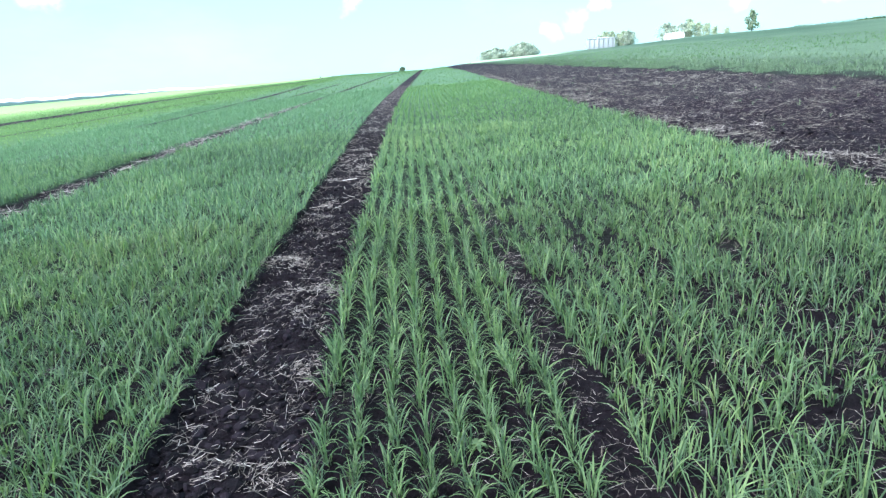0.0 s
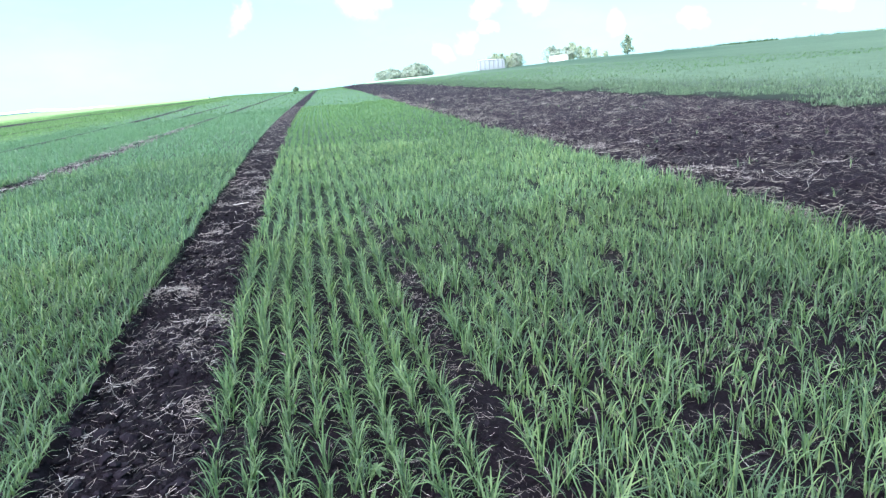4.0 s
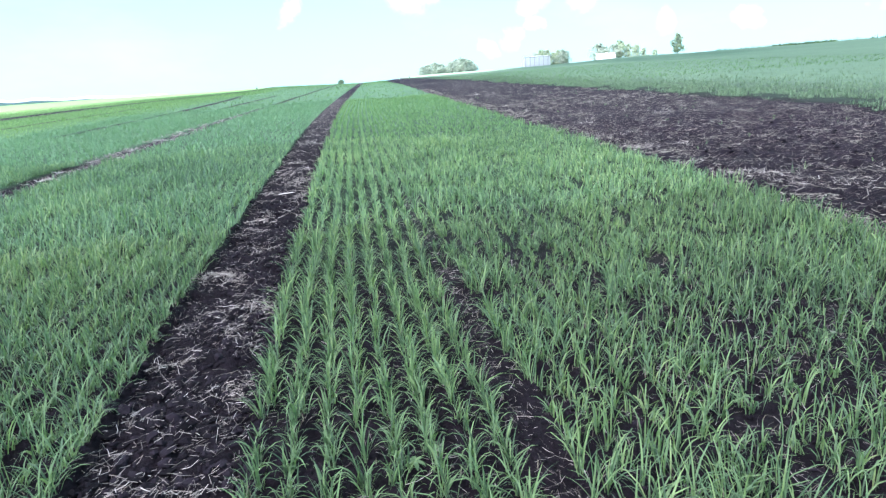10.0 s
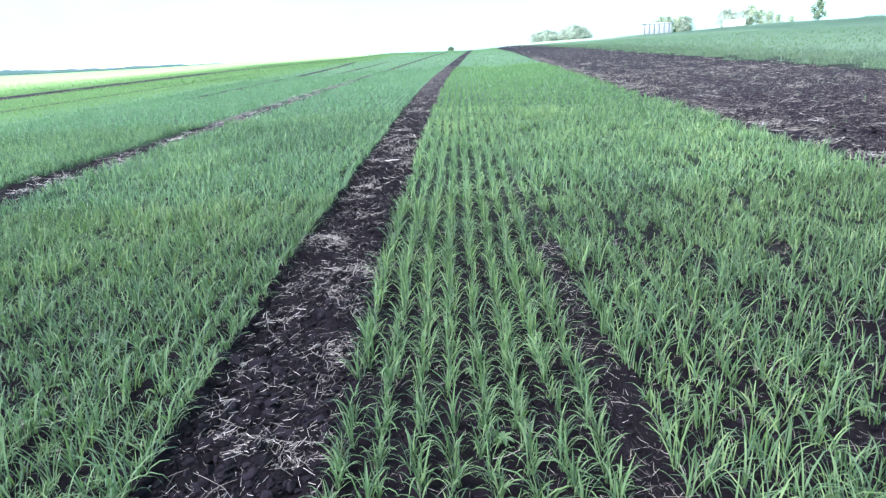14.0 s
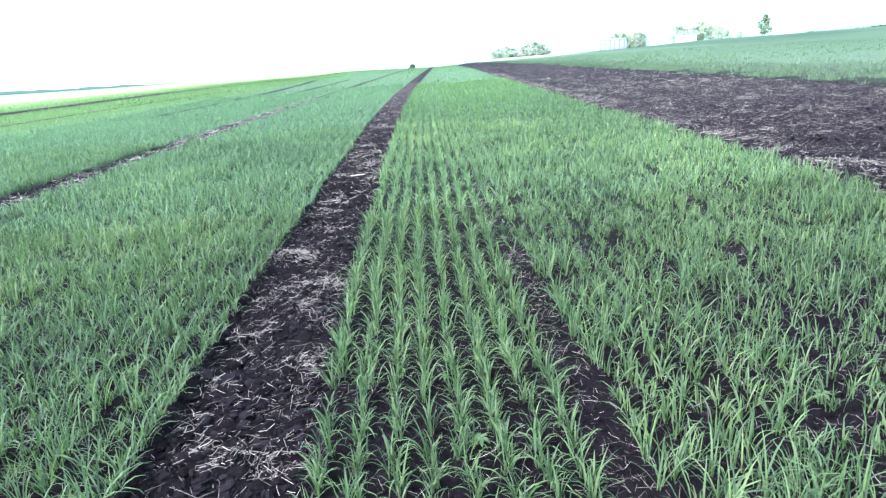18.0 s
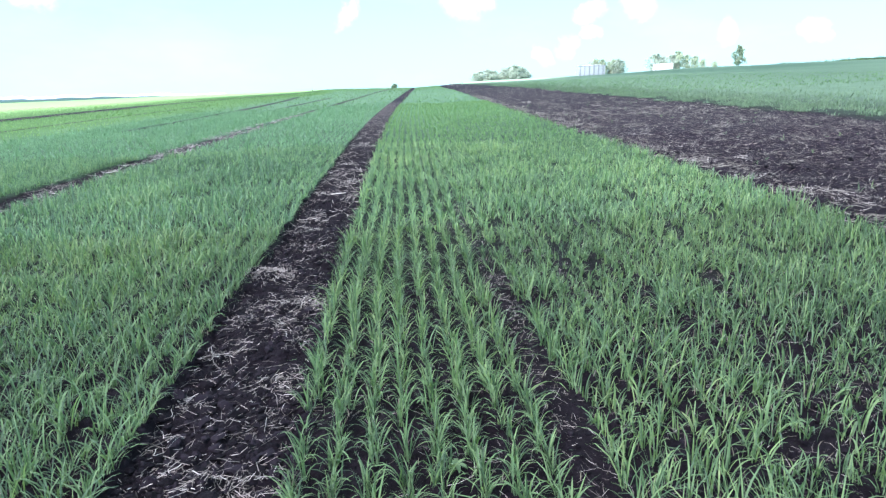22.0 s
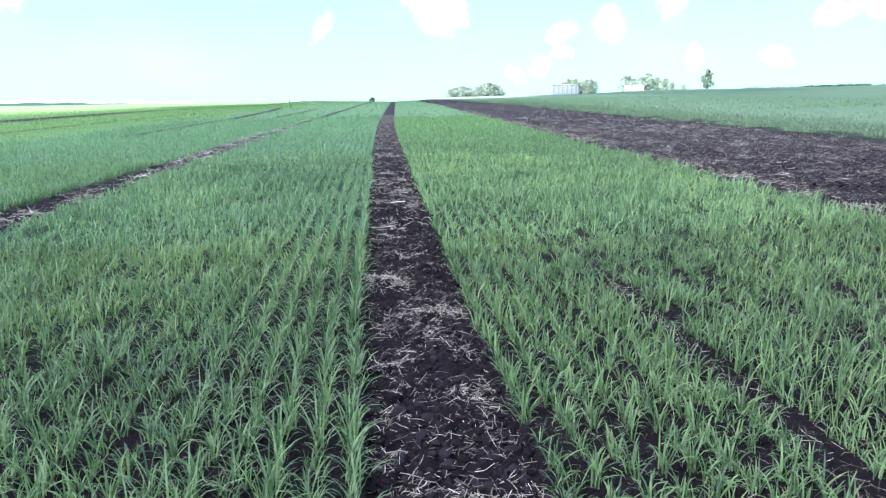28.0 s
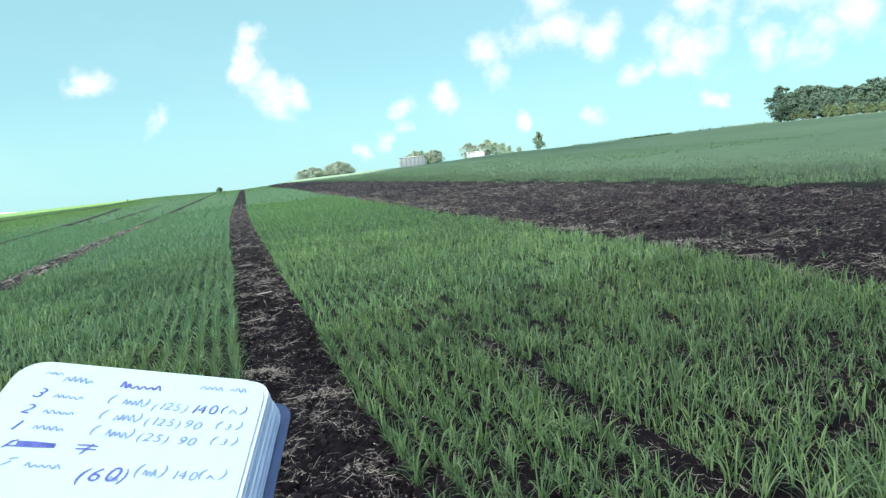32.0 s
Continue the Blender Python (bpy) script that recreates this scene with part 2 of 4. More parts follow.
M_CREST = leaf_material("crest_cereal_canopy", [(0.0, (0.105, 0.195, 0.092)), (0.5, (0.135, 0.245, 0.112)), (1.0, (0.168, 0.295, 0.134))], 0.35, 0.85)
M_DRY = plain("dry_leaf", [(0.0, (0.09, 0.078, 0.058)), (1.0, (0.25, 0.222, 0.175))], 30, 0.85, island=True)
M_STRAW = plain("old_straw", [(0.0, (0.038, 0.031, 0.029)), (0.42, (0.125, 0.104, 0.096)), (0.68, (0.31, 0.27, 0.25)), (0.93, (0.60, 0.55, 0.525))], 40, 0.65, island=True)
M_STRAW_PALE = plain("bleached_straw", [(0.0, (0.05, 0.041, 0.037)), (0.40, (0.15, 0.126, 0.115)), (0.66, (0.37, 0.325, 0.305)), (0.92, (0.70, 0.65, 0.625))], 40, 0.6, island=True)
M_STICK = plain("peeled_wood", [(0.2, (0.55, 0.50, 0.46)), (0.8, (0.72, 0.67, 0.63))], 60, 0.6, 0.2)
M_BAND_STRAW = plain("weathered_straw", [(0.0, (0.035, 0.028, 0.026)), (0.42, (0.098, 0.085, 0.074)), (0.75, (0.24, 0.215, 0.185)), (0.97, (0.58, 0.54, 0.48))], 40, 0.7, island=True)
M_STRAW_PIECE = plain("old_straw_piece", [(0.0, (0.05, 0.042, 0.040)), (0.42, (0.15, 0.13, 0.12)), (0.65, (0.33, 0.29, 0.275)), (0.88, (0.62, 0.57, 0.55))], 40, 0.65, objects=True)
SOIL = [(0.0, (0.0030, 0.0025, 0.0037)), (0.5, (0.0086, 0.0068, 0.0100)), (1.0, (0.025, 0.020, 0.028))]
M_CLOD = plain("soil_clod", SOIL, 18, 0.9, 0.6, island=True, spec=0.1)
M_CLOD_PIECE = plain("soil_clod_piece", SOIL, 18, 0.9, 0.6, objects=True, spec=0.1)
M_BARK = plain("bark", [(0.2, (0.14, 0.13, 0.11)), (0.8, (0.30, 0.28, 0.25))], 3, 0.9, 0.5)
# Far-tree leaves: haze painted in, both greens paler and greyer than real foliage.
M_LEAF_HAZE = leaf_material("hazed_tree_leaf", [(0.0, (0.27, 0.335, 0.29)), (0.5, (0.31, 0.375, 0.32)), (1.0, (0.35, 0.41, 0.35))], 0.68, 0.85, 0.25, (1.0, 1.05, 0.92))
M_LEAF_LIGHT = leaf_material("haze_pale_leaf", [(0.0, (0.27, 0.33, 0.26)), (0.5, (0.31, 0.38, 0.29)), (1.0, (0.35, 0.42, 0.32))], 0.68, 0.85, 0.25, (1.0, 1.06, 0.85))
M_WOOD_LEAF = leaf_material("wood_leaf", [(0.0, (0.135, 0.205, 0.175)), (0.5, (0.155, 0.23, 0.19)), (1.0, (0.18, 0.26, 0.20))], 0.72, 0.85, 0.25, (1.0, 1.06, 0.85))
M_BUSH_LEAF = leaf_material("bush_leaf", [(0.0, (0.085, 0.125, 0.065)), (0.5, (0.11, 0.155, 0.075)), (1.0, (0.14, 0.19, 0.09))], 0.45, 0.8, 0.25, (1.0, 1.1, 0.7))
# Far wood: the blue-grey of haze is mixed into its base colour.
M_WOOD_HAZE = plain("hazed_foliage", [(0.0, (0.30, 0.32, 0.41)), (1.0, (0.34, 0.36, 0.45))], 0.01, 0.9)
M_WHITEWASH = plain("whitewash", [(0.2, (0.35, 0.385, 0.395)), (0.8, (0.43, 0.465, 0.475))], 1.5, 0.8, 0.2)
M_POST = plain("weathered_post", [(0.2, (0.22, 0.23, 0.235)), (0.8, (0.29, 0.30, 0.305))], 4, 0.85)
M_ROOF = plain("pale_sheet_roof", [(0.2, (0.55, 0.57, 0.58)), (0.8, (0.70, 0.71, 0.71))], 2, 0.5)
M_CLOUD, cn, cl, cb = material("cloud")
cb.inputs["Base Color"].default_value = (0.85, 0.86, 0.88, 1)
cb.inputs["Roughness"].default_value = 1.0
veil_t, veil_d, veil_m, veil_n = cn.new("ShaderNodeBsdfTransparent"), cn.new("ShaderNodeBsdfTranslucent"), cn.new("ShaderNodeMixShader"), cn.new("ShaderNodeMixShader")
veil_d.inputs["Color"].default_value = (0.9, 0.9, 0.9, 1)
veil_m.inputs["Fac"].default_value, veil_n.inputs["Fac"].default_value = 0.5, 0.42      # thin cloud: most of the light comes through
cl.new(cb.outputs["BSDF"], veil_m.inputs[1])
cl.new(veil_d.outputs["BSDF"], veil_m.inputs[2])
cl.new(veil_m.outputs["Shader"], veil_n.inputs[1])
cl.new(veil_t.outputs["BSDF"], veil_n.inputs[2])
cl.new(veil_n.outputs["Shader"], cn["Material Output"].inputs["Surface"])

# ground: dark crumbly soil; canopy green for far crop, mixed in from about 3 m to lighten gaps
M_GROUND, gn, gl, gb = material("ground")
geo = gn.new("ShaderNodeNewGeometry")
lump = noise_of(gn, gl, 9.0, 6.0, 0.65, geo.outputs["Position"])
grain = noise_of(gn, gl, 90.0, 5.0, 0.7, geo.outputs["Position"])
damp = noise_of(gn, gl, 0.7, 3.0, 0.5, geo.outputs["Position"])
soil = ramp_of(gn, [(0.25, SOIL[0][1]), (0.5, SOIL[1][1]), (0.75, SOIL[2][1])])
gl.new(mixed(gn, gl, 0.5, lump.outputs["Fac"], grain.outputs["Fac"]), soil.inputs["Fac"])
soil_col = mixed(gn, gl, damp.outputs["Fac"], soil.outputs["Color"], mixed(gn, gl, 1.0, soil.outputs["Color"], (1.35, 1.25, 1.2), "MULTIPLY"))
chaff = gn.new("ShaderNodeTexVoronoi")
chaff.feature = "DISTANCE_TO_EDGE"
squash = gn.new("ShaderNodeMapping")
squash.inputs["Scale"].default_value = (3.0, 9.0, 3.0)
gl.new(geo.outputs["Position"], squash.inputs["Vector"])
gl.new(squash.outputs["Vector"], chaff.inputs["Vector"])
chaff.inputs["Scale"].default_value = 1.6
thin = gn.new("ShaderNodeMath")
thin.operation = "LESS_THAN"
thin.inputs[1].default_value = 0.009
gl.new(chaff.outputs["Distance"], thin.inputs[0])
att = gn.new("ShaderNodeAttribute")
att.attribute_name = "canopy"
litter_pale = gn.new("ShaderNodeAttribute")
litter_pale.attribute_name = "litter_pale"
fleck = gn.new("ShaderNodeMath")
fleck.operation = "MULTIPLY"
gl.new(thin.outputs[0], fleck.inputs[0])
gl.new(litter_pale.outputs["Fac"], fleck.inputs[1])
soil_col = mixed(gn, gl, litter_pale.outputs["Fac"], soil_col, mixed(gn, gl, 1.0, soil_col, (1.75, 1.65, 1.75), "MULTIPLY"))      # bare soil, paler with distance
soil_col = mixed(gn, gl, fleck.outputs[0], soil_col, (0.30, 0.25, 0.22))
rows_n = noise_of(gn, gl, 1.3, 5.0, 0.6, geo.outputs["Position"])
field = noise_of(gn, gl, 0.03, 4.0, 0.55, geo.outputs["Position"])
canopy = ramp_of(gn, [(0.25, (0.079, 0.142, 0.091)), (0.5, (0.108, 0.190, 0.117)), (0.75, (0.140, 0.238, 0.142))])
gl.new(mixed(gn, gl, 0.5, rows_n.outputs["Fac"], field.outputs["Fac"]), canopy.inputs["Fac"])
tint_of = gn.new("ShaderNodeAttribute")
tint_of.attribute_name = "crop_tint"
# Canopy tint: yellower to the left and far off, greyer on the right.
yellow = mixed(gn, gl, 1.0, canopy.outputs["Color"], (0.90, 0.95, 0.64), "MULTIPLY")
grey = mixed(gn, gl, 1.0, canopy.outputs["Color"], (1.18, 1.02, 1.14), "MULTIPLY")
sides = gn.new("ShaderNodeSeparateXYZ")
gl.new(tint_of.outputs["Vector"], sides.inputs["Vector"])
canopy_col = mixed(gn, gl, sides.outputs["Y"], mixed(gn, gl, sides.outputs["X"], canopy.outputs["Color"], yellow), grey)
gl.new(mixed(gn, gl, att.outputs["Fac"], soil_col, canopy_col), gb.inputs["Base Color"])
gb.inputs["Roughness"].default_value = 0.9
sheen = gn.new("ShaderNodeMapRange")      # the matt canopy has none of the damp soil's sheen
sheen.inputs["To Min"].default_value, sheen.inputs["To Max"].default_value = 0.08, 0.0
gl.new(att.outputs["Fac"], sheen.inputs["Value"])
gl.new(sheen.outputs["Result"], gb.inputs["Specular IOR Level"])
gbump = gn.new("ShaderNodeBump")
gbump.inputs["Strength"].default_value, gbump.inputs["Distance"].default_value = 1.0, 0.03
gl.new(mixed(gn, gl, 0.6, lump.outputs["Fac"], grain.outputs["Fac"]), gbump.inputs["Height"])
gl.new(gbump.outputs["Normal"], gb.inputs["Normal"])


# ---- mesh helpers ----
def mesh_from(name, verts, quads=None, tris=None, mat=None, smooth=False):
    me = bpy.data.meshes.new(name)
    quads = np.zeros((0, 4), int) if quads is None else np.asarray(quads, int)
    tris = np.zeros((0, 3), int) if tris is None else np.asarray(tris, int)
    verts = np.asarray(verts, np.float32)
    me.vertices.add(len(verts))
    me.vertices.foreach_set("co", verts.ravel())
    loops = np.concatenate([quads.ravel(), tris.ravel()])
    me.loops.add(len(loops))
    me.loops.foreach_set("vertex_index", loops.astype(np.int32))
    starts = np.concatenate([np.arange(len(quads)) * 4, 4 * len(quads) + np.arange(len(tris)) * 3])
    me.polygons.add(len(starts))
    me.polygons.foreach_set("loop_start", starts.astype(np.int32))
    me.polygons.foreach_set("use_smooth", np.full(len(starts), smooth))
    me.update(calc_edges=True)
    if mat is not None:
        me.materials.append(mat)
    return me


def thing(name, label, category, kind="", group="", at=(0, 0, 0)):
    ob = new(name)
    ob.location = at
    return tagged(ob, label, category, group, kind)


def part(name, me, parent, label="", kind=""):
    """Links a mesh, or a bmesh made into one, as one object under a thing or a part."""
    ob = new(name, me)
    ob.parent = parent
    return tagged(ob, label, kind=kind)


def bm_mesh(name, bm, mat, smooth=False):
    me = bpy.data.meshes.new(name)
    bm.to_mesh(me)
    bm.free()
    me.materials.append(mat)
    for p in me.polygons:
        p.use_smooth = smooth
    return me


def box_bm(bm, size, m=Matrix(), bevel=0.0):
    got = bmesh.ops.create_cube(bm, size=1.0, matrix=m @ Matrix.Diagonal((*size, 1)))
    if bevel:
        edges = list({e for v in got["verts"] for e in v.link_edges})
        bmesh.ops.bevel(bm, geom=edges, offset=bevel, segments=2, affect="EDGES", profile=0.5)
    return bm


rng = np.random.default_rng(7)


def lattice(x, y, seed):
    """Smooth value noise, -1 to 1."""
    def h(i, j):
        v = (i * 374761393 + j * 668265263 + seed * 974634777) & 0x7FFFFFFF
        v = ((v ^ (v >> 13)) * 1274126177) & 0x7FFFFFFF
        return ((v ^ (v >> 16)) & 0xFFFF) / 32767.5 - 1
    i, j = np.floor(x).astype(np.int64), np.floor(y).astype(np.int64)
    fx, fy = x - i, y - j
    fx, fy = fx * fx * (3 - 2 * fx), fy * fy * (3 - 2 * fy)
    return (h(i, j) * (1 - fx) + h(i + 1, j) * fx) * (1 - fy) + (h(i, j + 1) * (1 - fx) + h(i + 1, j + 1) * fx) * fy


def fbm(x, y, seed, octaves=4):
    return sum(lattice(x * 2 ** k, y * 2 ** k, seed + k) * 0.5 ** k for k in range(octaves))


# ---- plan of the field: y runs along the drill rows, u is the distance across them ----
STRIP = (-1.165, -0.53)          # bare strip between two plots
BARE = (3.64, 9.7)               # wide bare band
ROW_1 = -0.495                   # first row beyond the strip
PITCH = 0.131                   # row spacing


def bend(y):
    """How far the rows swing to +x."""
    y = np.asarray(y, float)
    return 0.124 * np.logaddexp(0, (y - 20) / 4) + 0.05 * np.exp(-np.clip(y - 1.9, -0.6, None) / 1.6)


def second_strip(y):
    return -3.95 - 0.95 * np.exp(-np.clip(np.asarray(y, float) - 2.8, -4, None) / 9)


def across(x):
    px = [-60, -22, -5.5, -1.4, 1.5, 4.1, 9.5, 60]
    pz = [-0.9, -0.45, -0.08, 0.035, -0.04, 0.105, 0.20, 1.2]
    return sum(np.interp(x + d, px, pz) for d in (-0.7, -0.35, 0, 0.35, 0.7)) / 5


def nearby(x, y):
    y = np.clip(y, -40, None)
    return 0.041 * y - 0.018 * 3 * np.logaddexp(0, (y - 12) / 3) + across(x)


RIM_AZ = [-180, -90, -60, -29, -20, -14, -6.5, 1, 3.4, 5, 7, 10.8, 15.4, 18, 20, 22, 24.5, 28, 34, 40, 47, 55, 75, 100, 180]
RIM_EL = [0, 0, 0.02, 0.12, 0.36, 0.47, 0.63, 0.58, 0.72, 0.88, 1.02, 1.12, 1.22, 1.28, 1.37, 1.5, 1.58, 1.62, 1.66, 1.75, 1.81, 1.62, 1.5, 0.8, 0]
FAR_AZ = [-180, -90, -25, -12, -6, 3, 5, 7, 11, 14, 24, 30, 60, 100, 180]
FAR_R = [400, 1200, 1500, 600, 110, 110, 300, 440, 440, 320, 320, 220, 190, 250, 400]


def terrain(x, y):
    x, y = np.asarray(x, float), np.asarray(y, float)
    r, az = np.hypot(x, y), np.arctan2(x, y)
    deg = np.degrees(az)
    rim, far = np.radians(np.interp(deg, RIM_AZ, RIM_EL)), np.interp(deg, FAR_AZ, FAR_R)
    q = np.minimum(r, 60) / np.maximum(r, 1e-6)
    zb = nearby(x * q, y * q)
    zc = 1.43 + far * np.tan(rim)
    t = np.clip((r - 60) / (far - 60), 0, 1)
    return zb + (zc - zb) * t - 0.004 * np.clip(r - far, 0, 600)


def is_crop(u, y):
    """1 where the crop is drilled, 0 on bare ground."""
    s = second_strip(y)
    bare = ((u > STRIP[0]) & (u < STRIP[1])) | ((u > s - 0.33 - 0.72 * np.exp(-np.clip(y - 5, 0, None) / 9)) & (u < s)) | ((u > BARE[0]) & (u < BARE[1] + 0.5 * lattice(np.asarray(y, float) * 0.9, np.zeros(np.shape(y)), 81) + 0.35 * lattice(np.asarray(y, float) * 3.1, np.zeros(np.shape(y)), 82)))
    bare |= ((u > -23.5) & (u < -21.1)) | ((u > -14.9) & (u < -14.55) & (y > 16) & (y < 45)) | ((u > -6.95) & (u < -6.6) & (y > 27) & (y < 52))
    wheel = -8.6 - 0.0015 * np.clip(np.asarray(y, float) - 20, 0, None) ** 2
    bare |= (u > wheel - 0.3) & (u < wheel + 0.25) & (y > 20) & (y < 62)
    return ~bare


def steps(*segments):
    out = []
    for a, b, d in segments:
        out.append(np.arange(a, b - 1e-9, d))
    return np.concatenate(out)


fan = 60 * 1.17 ** np.arange(26)
us = np.concatenate([-fan[::-1], steps((-59.1, -26, 0.9), (-26, -16, 0.3), (-16, -6, 0.17), (-6, -1.3, 0.085), (-1.3, -0.5, 0.016),
                                           (-0.5, 0.8, 0.028), (0.8, 3.6, 0.07), (3.6, 10.4, 0.08), (10.4, 60, 0.8)), fan])
ys = np.concatenate([-(10 * 1.35 ** np.arange(19))[::-1], steps((-9.4, -1.3, 0.9), (-1.0, 1.4, 0.06), (1.4, 5.0, 0.03), (5, 12, 0.065), (12, 45, 0.4), (45, 120, 1.5)), 120 * 1.09 ** np.arange(40)])
U, Y = np.meshgrid(us, ys)
X = U + bend(Y)
R = np.hypot(X, Y)
bare = ~is_crop(U, Y)


def surface(u, y):
    """Height of the tilled soil: the lie of the land with lumps, furrows and the sunken bare strips."""
    x = u + bend(y)
    r = np.hypot(x, y)
    naked = ~is_crop(u, y)
    lumps_of = 0.022 * fbm(x * 6, y * 6, 3, 3) + 0.013 * fbm(x * 20, y * 20, 9, 3) + 0.006 * fbm(x * 38, y * 38, 15, 2)
    furrow = 0.008 * np.cos((u - ROW_1) * 2 * np.pi / PITCH) * (~naked)
    z = terrain(x, y) + np.clip(1.3 - r / 25, 0, 1) * (lumps_of * np.where(naked, np.where(u > 3, 1.7, 1.15), 0.8) + furrow)
    return z - 0.03 * naked * np.clip(1.3 - r / 30, 0, 1)


Z = surface(U, Y)
nu, ny = len(us), len(ys)
idx = np.arange(nu * ny).reshape(ny, nu)
quads = np.stack([idx[:-1, :-1], idx[:-1, 1:], idx[1:, 1:], idx[1:, :-1]], -1).reshape(-1, 4)
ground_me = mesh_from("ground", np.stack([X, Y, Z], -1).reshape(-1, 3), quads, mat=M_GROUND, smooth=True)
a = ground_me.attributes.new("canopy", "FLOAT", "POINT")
# Green grows with distance, brightening the soil between near rows by colour.
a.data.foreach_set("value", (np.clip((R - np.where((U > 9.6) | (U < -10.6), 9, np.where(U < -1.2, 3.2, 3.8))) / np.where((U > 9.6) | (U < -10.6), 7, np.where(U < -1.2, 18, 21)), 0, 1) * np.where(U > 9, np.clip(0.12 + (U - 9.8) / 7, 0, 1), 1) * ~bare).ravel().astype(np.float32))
tints = np.stack([np.clip(np.maximum((-U - 9) / 5, (R - 70) / 40), 0, 1) * (U < 9), np.clip((U - 9) / 1, 0, 1), 0 * U], -1)
a = ground_me.attributes.new("crop_tint", "FLOAT_VECTOR", "POINT")
a.data.foreach_set("vector", tints.ravel().astype(np.float32))
# Straw flecks and the paler soil tone both grow with distance.
a = ground_me.attributes.new("litter_pale", "FLOAT", "POINT")
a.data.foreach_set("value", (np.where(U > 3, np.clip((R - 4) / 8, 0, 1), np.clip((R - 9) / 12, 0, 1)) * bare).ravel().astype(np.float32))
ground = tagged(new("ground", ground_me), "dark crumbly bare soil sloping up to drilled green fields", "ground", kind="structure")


# ---- the crop ----
def blades(base, length, width, az, lean, curl, n, twist=0.0):
    """Grass blades: strips of n steps that lean out, arch over and end in a point."""
    N = len(base)
    k = np.arange(n + 1) / n
    ang = lean[:, None] + curl[:, None] * k[None, :] ** 2.1
    step = length[:, None] / n
    mid = (ang[:, 1:] + ang[:, :-1]) / 2
    out = np.concatenate([np.zeros((N, 1)), np.cumsum(np.sin(mid) * step, 1)], 1)
    up = np.concatenate([np.zeros((N, 1)), np.cumsum(np.cos(mid) * step, 1)], 1)
    P = np.stack([base[:, :1] + out * np.sin(az)[:, None], base[:, 1:2] + out * np.cos(az)[:, None], base[:, 2:] + up], -1)
    ta = az[:, None] + np.pi / 2 + twist * k[None, :] * rng.normal(0, 1, (N, 1))
    side = np.stack([np.sin(ta), np.cos(ta), np.zeros_like(ta)], -1)
    w = width[:, None] * (0.55 + 0.45 * np.sin(np.pi * np.clip(k * 1.25, 0, 1)))[None, :] * 0.5
    A, B = P - side * w[..., None], P + side * w[..., None]
    V = np.concatenate([np.stack([A[:, :-1], B[:, :-1]], 2).reshape(N, 2 * n, 3), P[:, -1:]], 1)
    off = (np.arange(N) * (2 * n + 1))[:, None, None]
    i = 2 * np.arange(n - 1)
    quad = (np.stack([i, i + 1, i + 3, i + 2], -1)[None] + off).reshape(-1, 4)
    tri = (np.array([[2 * n - 2, 2 * n - 1, 2 * n]])[None] + off).reshape(-1, 3)
    return V.reshape(-1, 3), quad, tri


def plant_blades(base, per, n, tall, wide, spread=0.012):
    """Several leaves from each base point: some upright, most arching over, a few lying low."""
    N = len(base)
    b = np.repeat(base, per, 0)
    b[:, :2] += rng.normal(0, spread, (N * per, 2))
    vigour = 1 + 0.38 * fbm(base[:, 0] * 2.6, base[:, 1] * 2.2, 88, 3)
    size = np.repeat(vigour * rng.uniform(0.75, 1.15, N), per)
    sort = rng.uniform(0, 1, N * per)
    arch, low = (sort > 0.38) & (sort < 0.86), sort > 0.86
    def pick(a, b, c):
        return np.where(low, rng.uniform(*c, N * per), np.where(arch, rng.uniform(*b, N * per), rng.uniform(*a, N * per)))
    L = tall * size * pick((0.6, 1.12), (0.75, 1.3), (0.45, 0.9))
    lean = pick((0.0, 0.3), (0.08, 0.55), (0.4, 0.95))
    curl = pick((0.1, 0.9), (0.9, 2.8), (0.6, 1.5))
    W = wide * pick((0.7, 1.15), (0.75, 1.2), (0.5, 0.85))
    return blades(b, L, W, rng.uniform(0, 2 * np.pi, N * per), lean, curl, n, 0.9)


def seen(x, y):
    """Inside the arc of land that the path looks over."""
    d = np.degrees(np.arctan2(x, y + 2.5))
    return (d > -78) & (d < 60) & (y > -0.9)


def row_points(u, y0, y1, gap, keep=1.0, behind=False):
    n = max(1, int((y1 - y0) / gap))
    y = y0 + (np.arange(n) + rng.uniform(-0.45, 0.45, n)) * gap
    uu = u + rng.normal(0, 0.022 if u < -1.9 or u > 0.6 else 0.011, n) + 0.014 * lattice(y * 0.8, np.full(n, u * 3.1), 5)
    x = uu + bend(y)
    thin = fbm(x * 1.1, y * 0.8, 21, 3)
    ok = (behind | seen(x, y)) & is_crop(uu, y) & (rng.uniform(0, 1, n) < keep) & (thin > -1.6 + 0.5 * rng.uniform(-1, 1, n))
    # bunches and gaps along the row
    ok &= lattice(y * 5.5, np.full(n, u * 9.7), 77) + 0.35 * lattice(y * 14, np.full(n, u * 5.3), 79) > (-0.85 if u < -1.1 else -0.6)
    if abs(u - GAP_ROW) < 0.02:
        ok &= rng.uniform(0, 1, n) < np.clip((y - 4.0) / 3.6, 0, 1)
    # the nearest ends of the middle rows stand thinner
    ok &= (u < -1.1) | (rng.uniform(0, 1, n) < np.clip(0.78 + 0.22 * (np.maximum(y, 1.2) - 1.6) / 1.6, 0, 1))
    # thin, trampled patches
    for px, py, pr, share in ((1.95, 2.55, 0.55, 0.25), (1.4, 3.2, 0.3, 0.25), (2.6, 2.1, 0.4, 0.25)):
        ok &= ~((((x - px) / pr) ** 2 + ((y - py) / pr) ** 2 < 1) & (rng.uniform(0, 1, n) < share))
    x, y = x[ok], y[ok]
    return np.stack([x, y, surface(x - bend(y), y) - 0.008], -1)


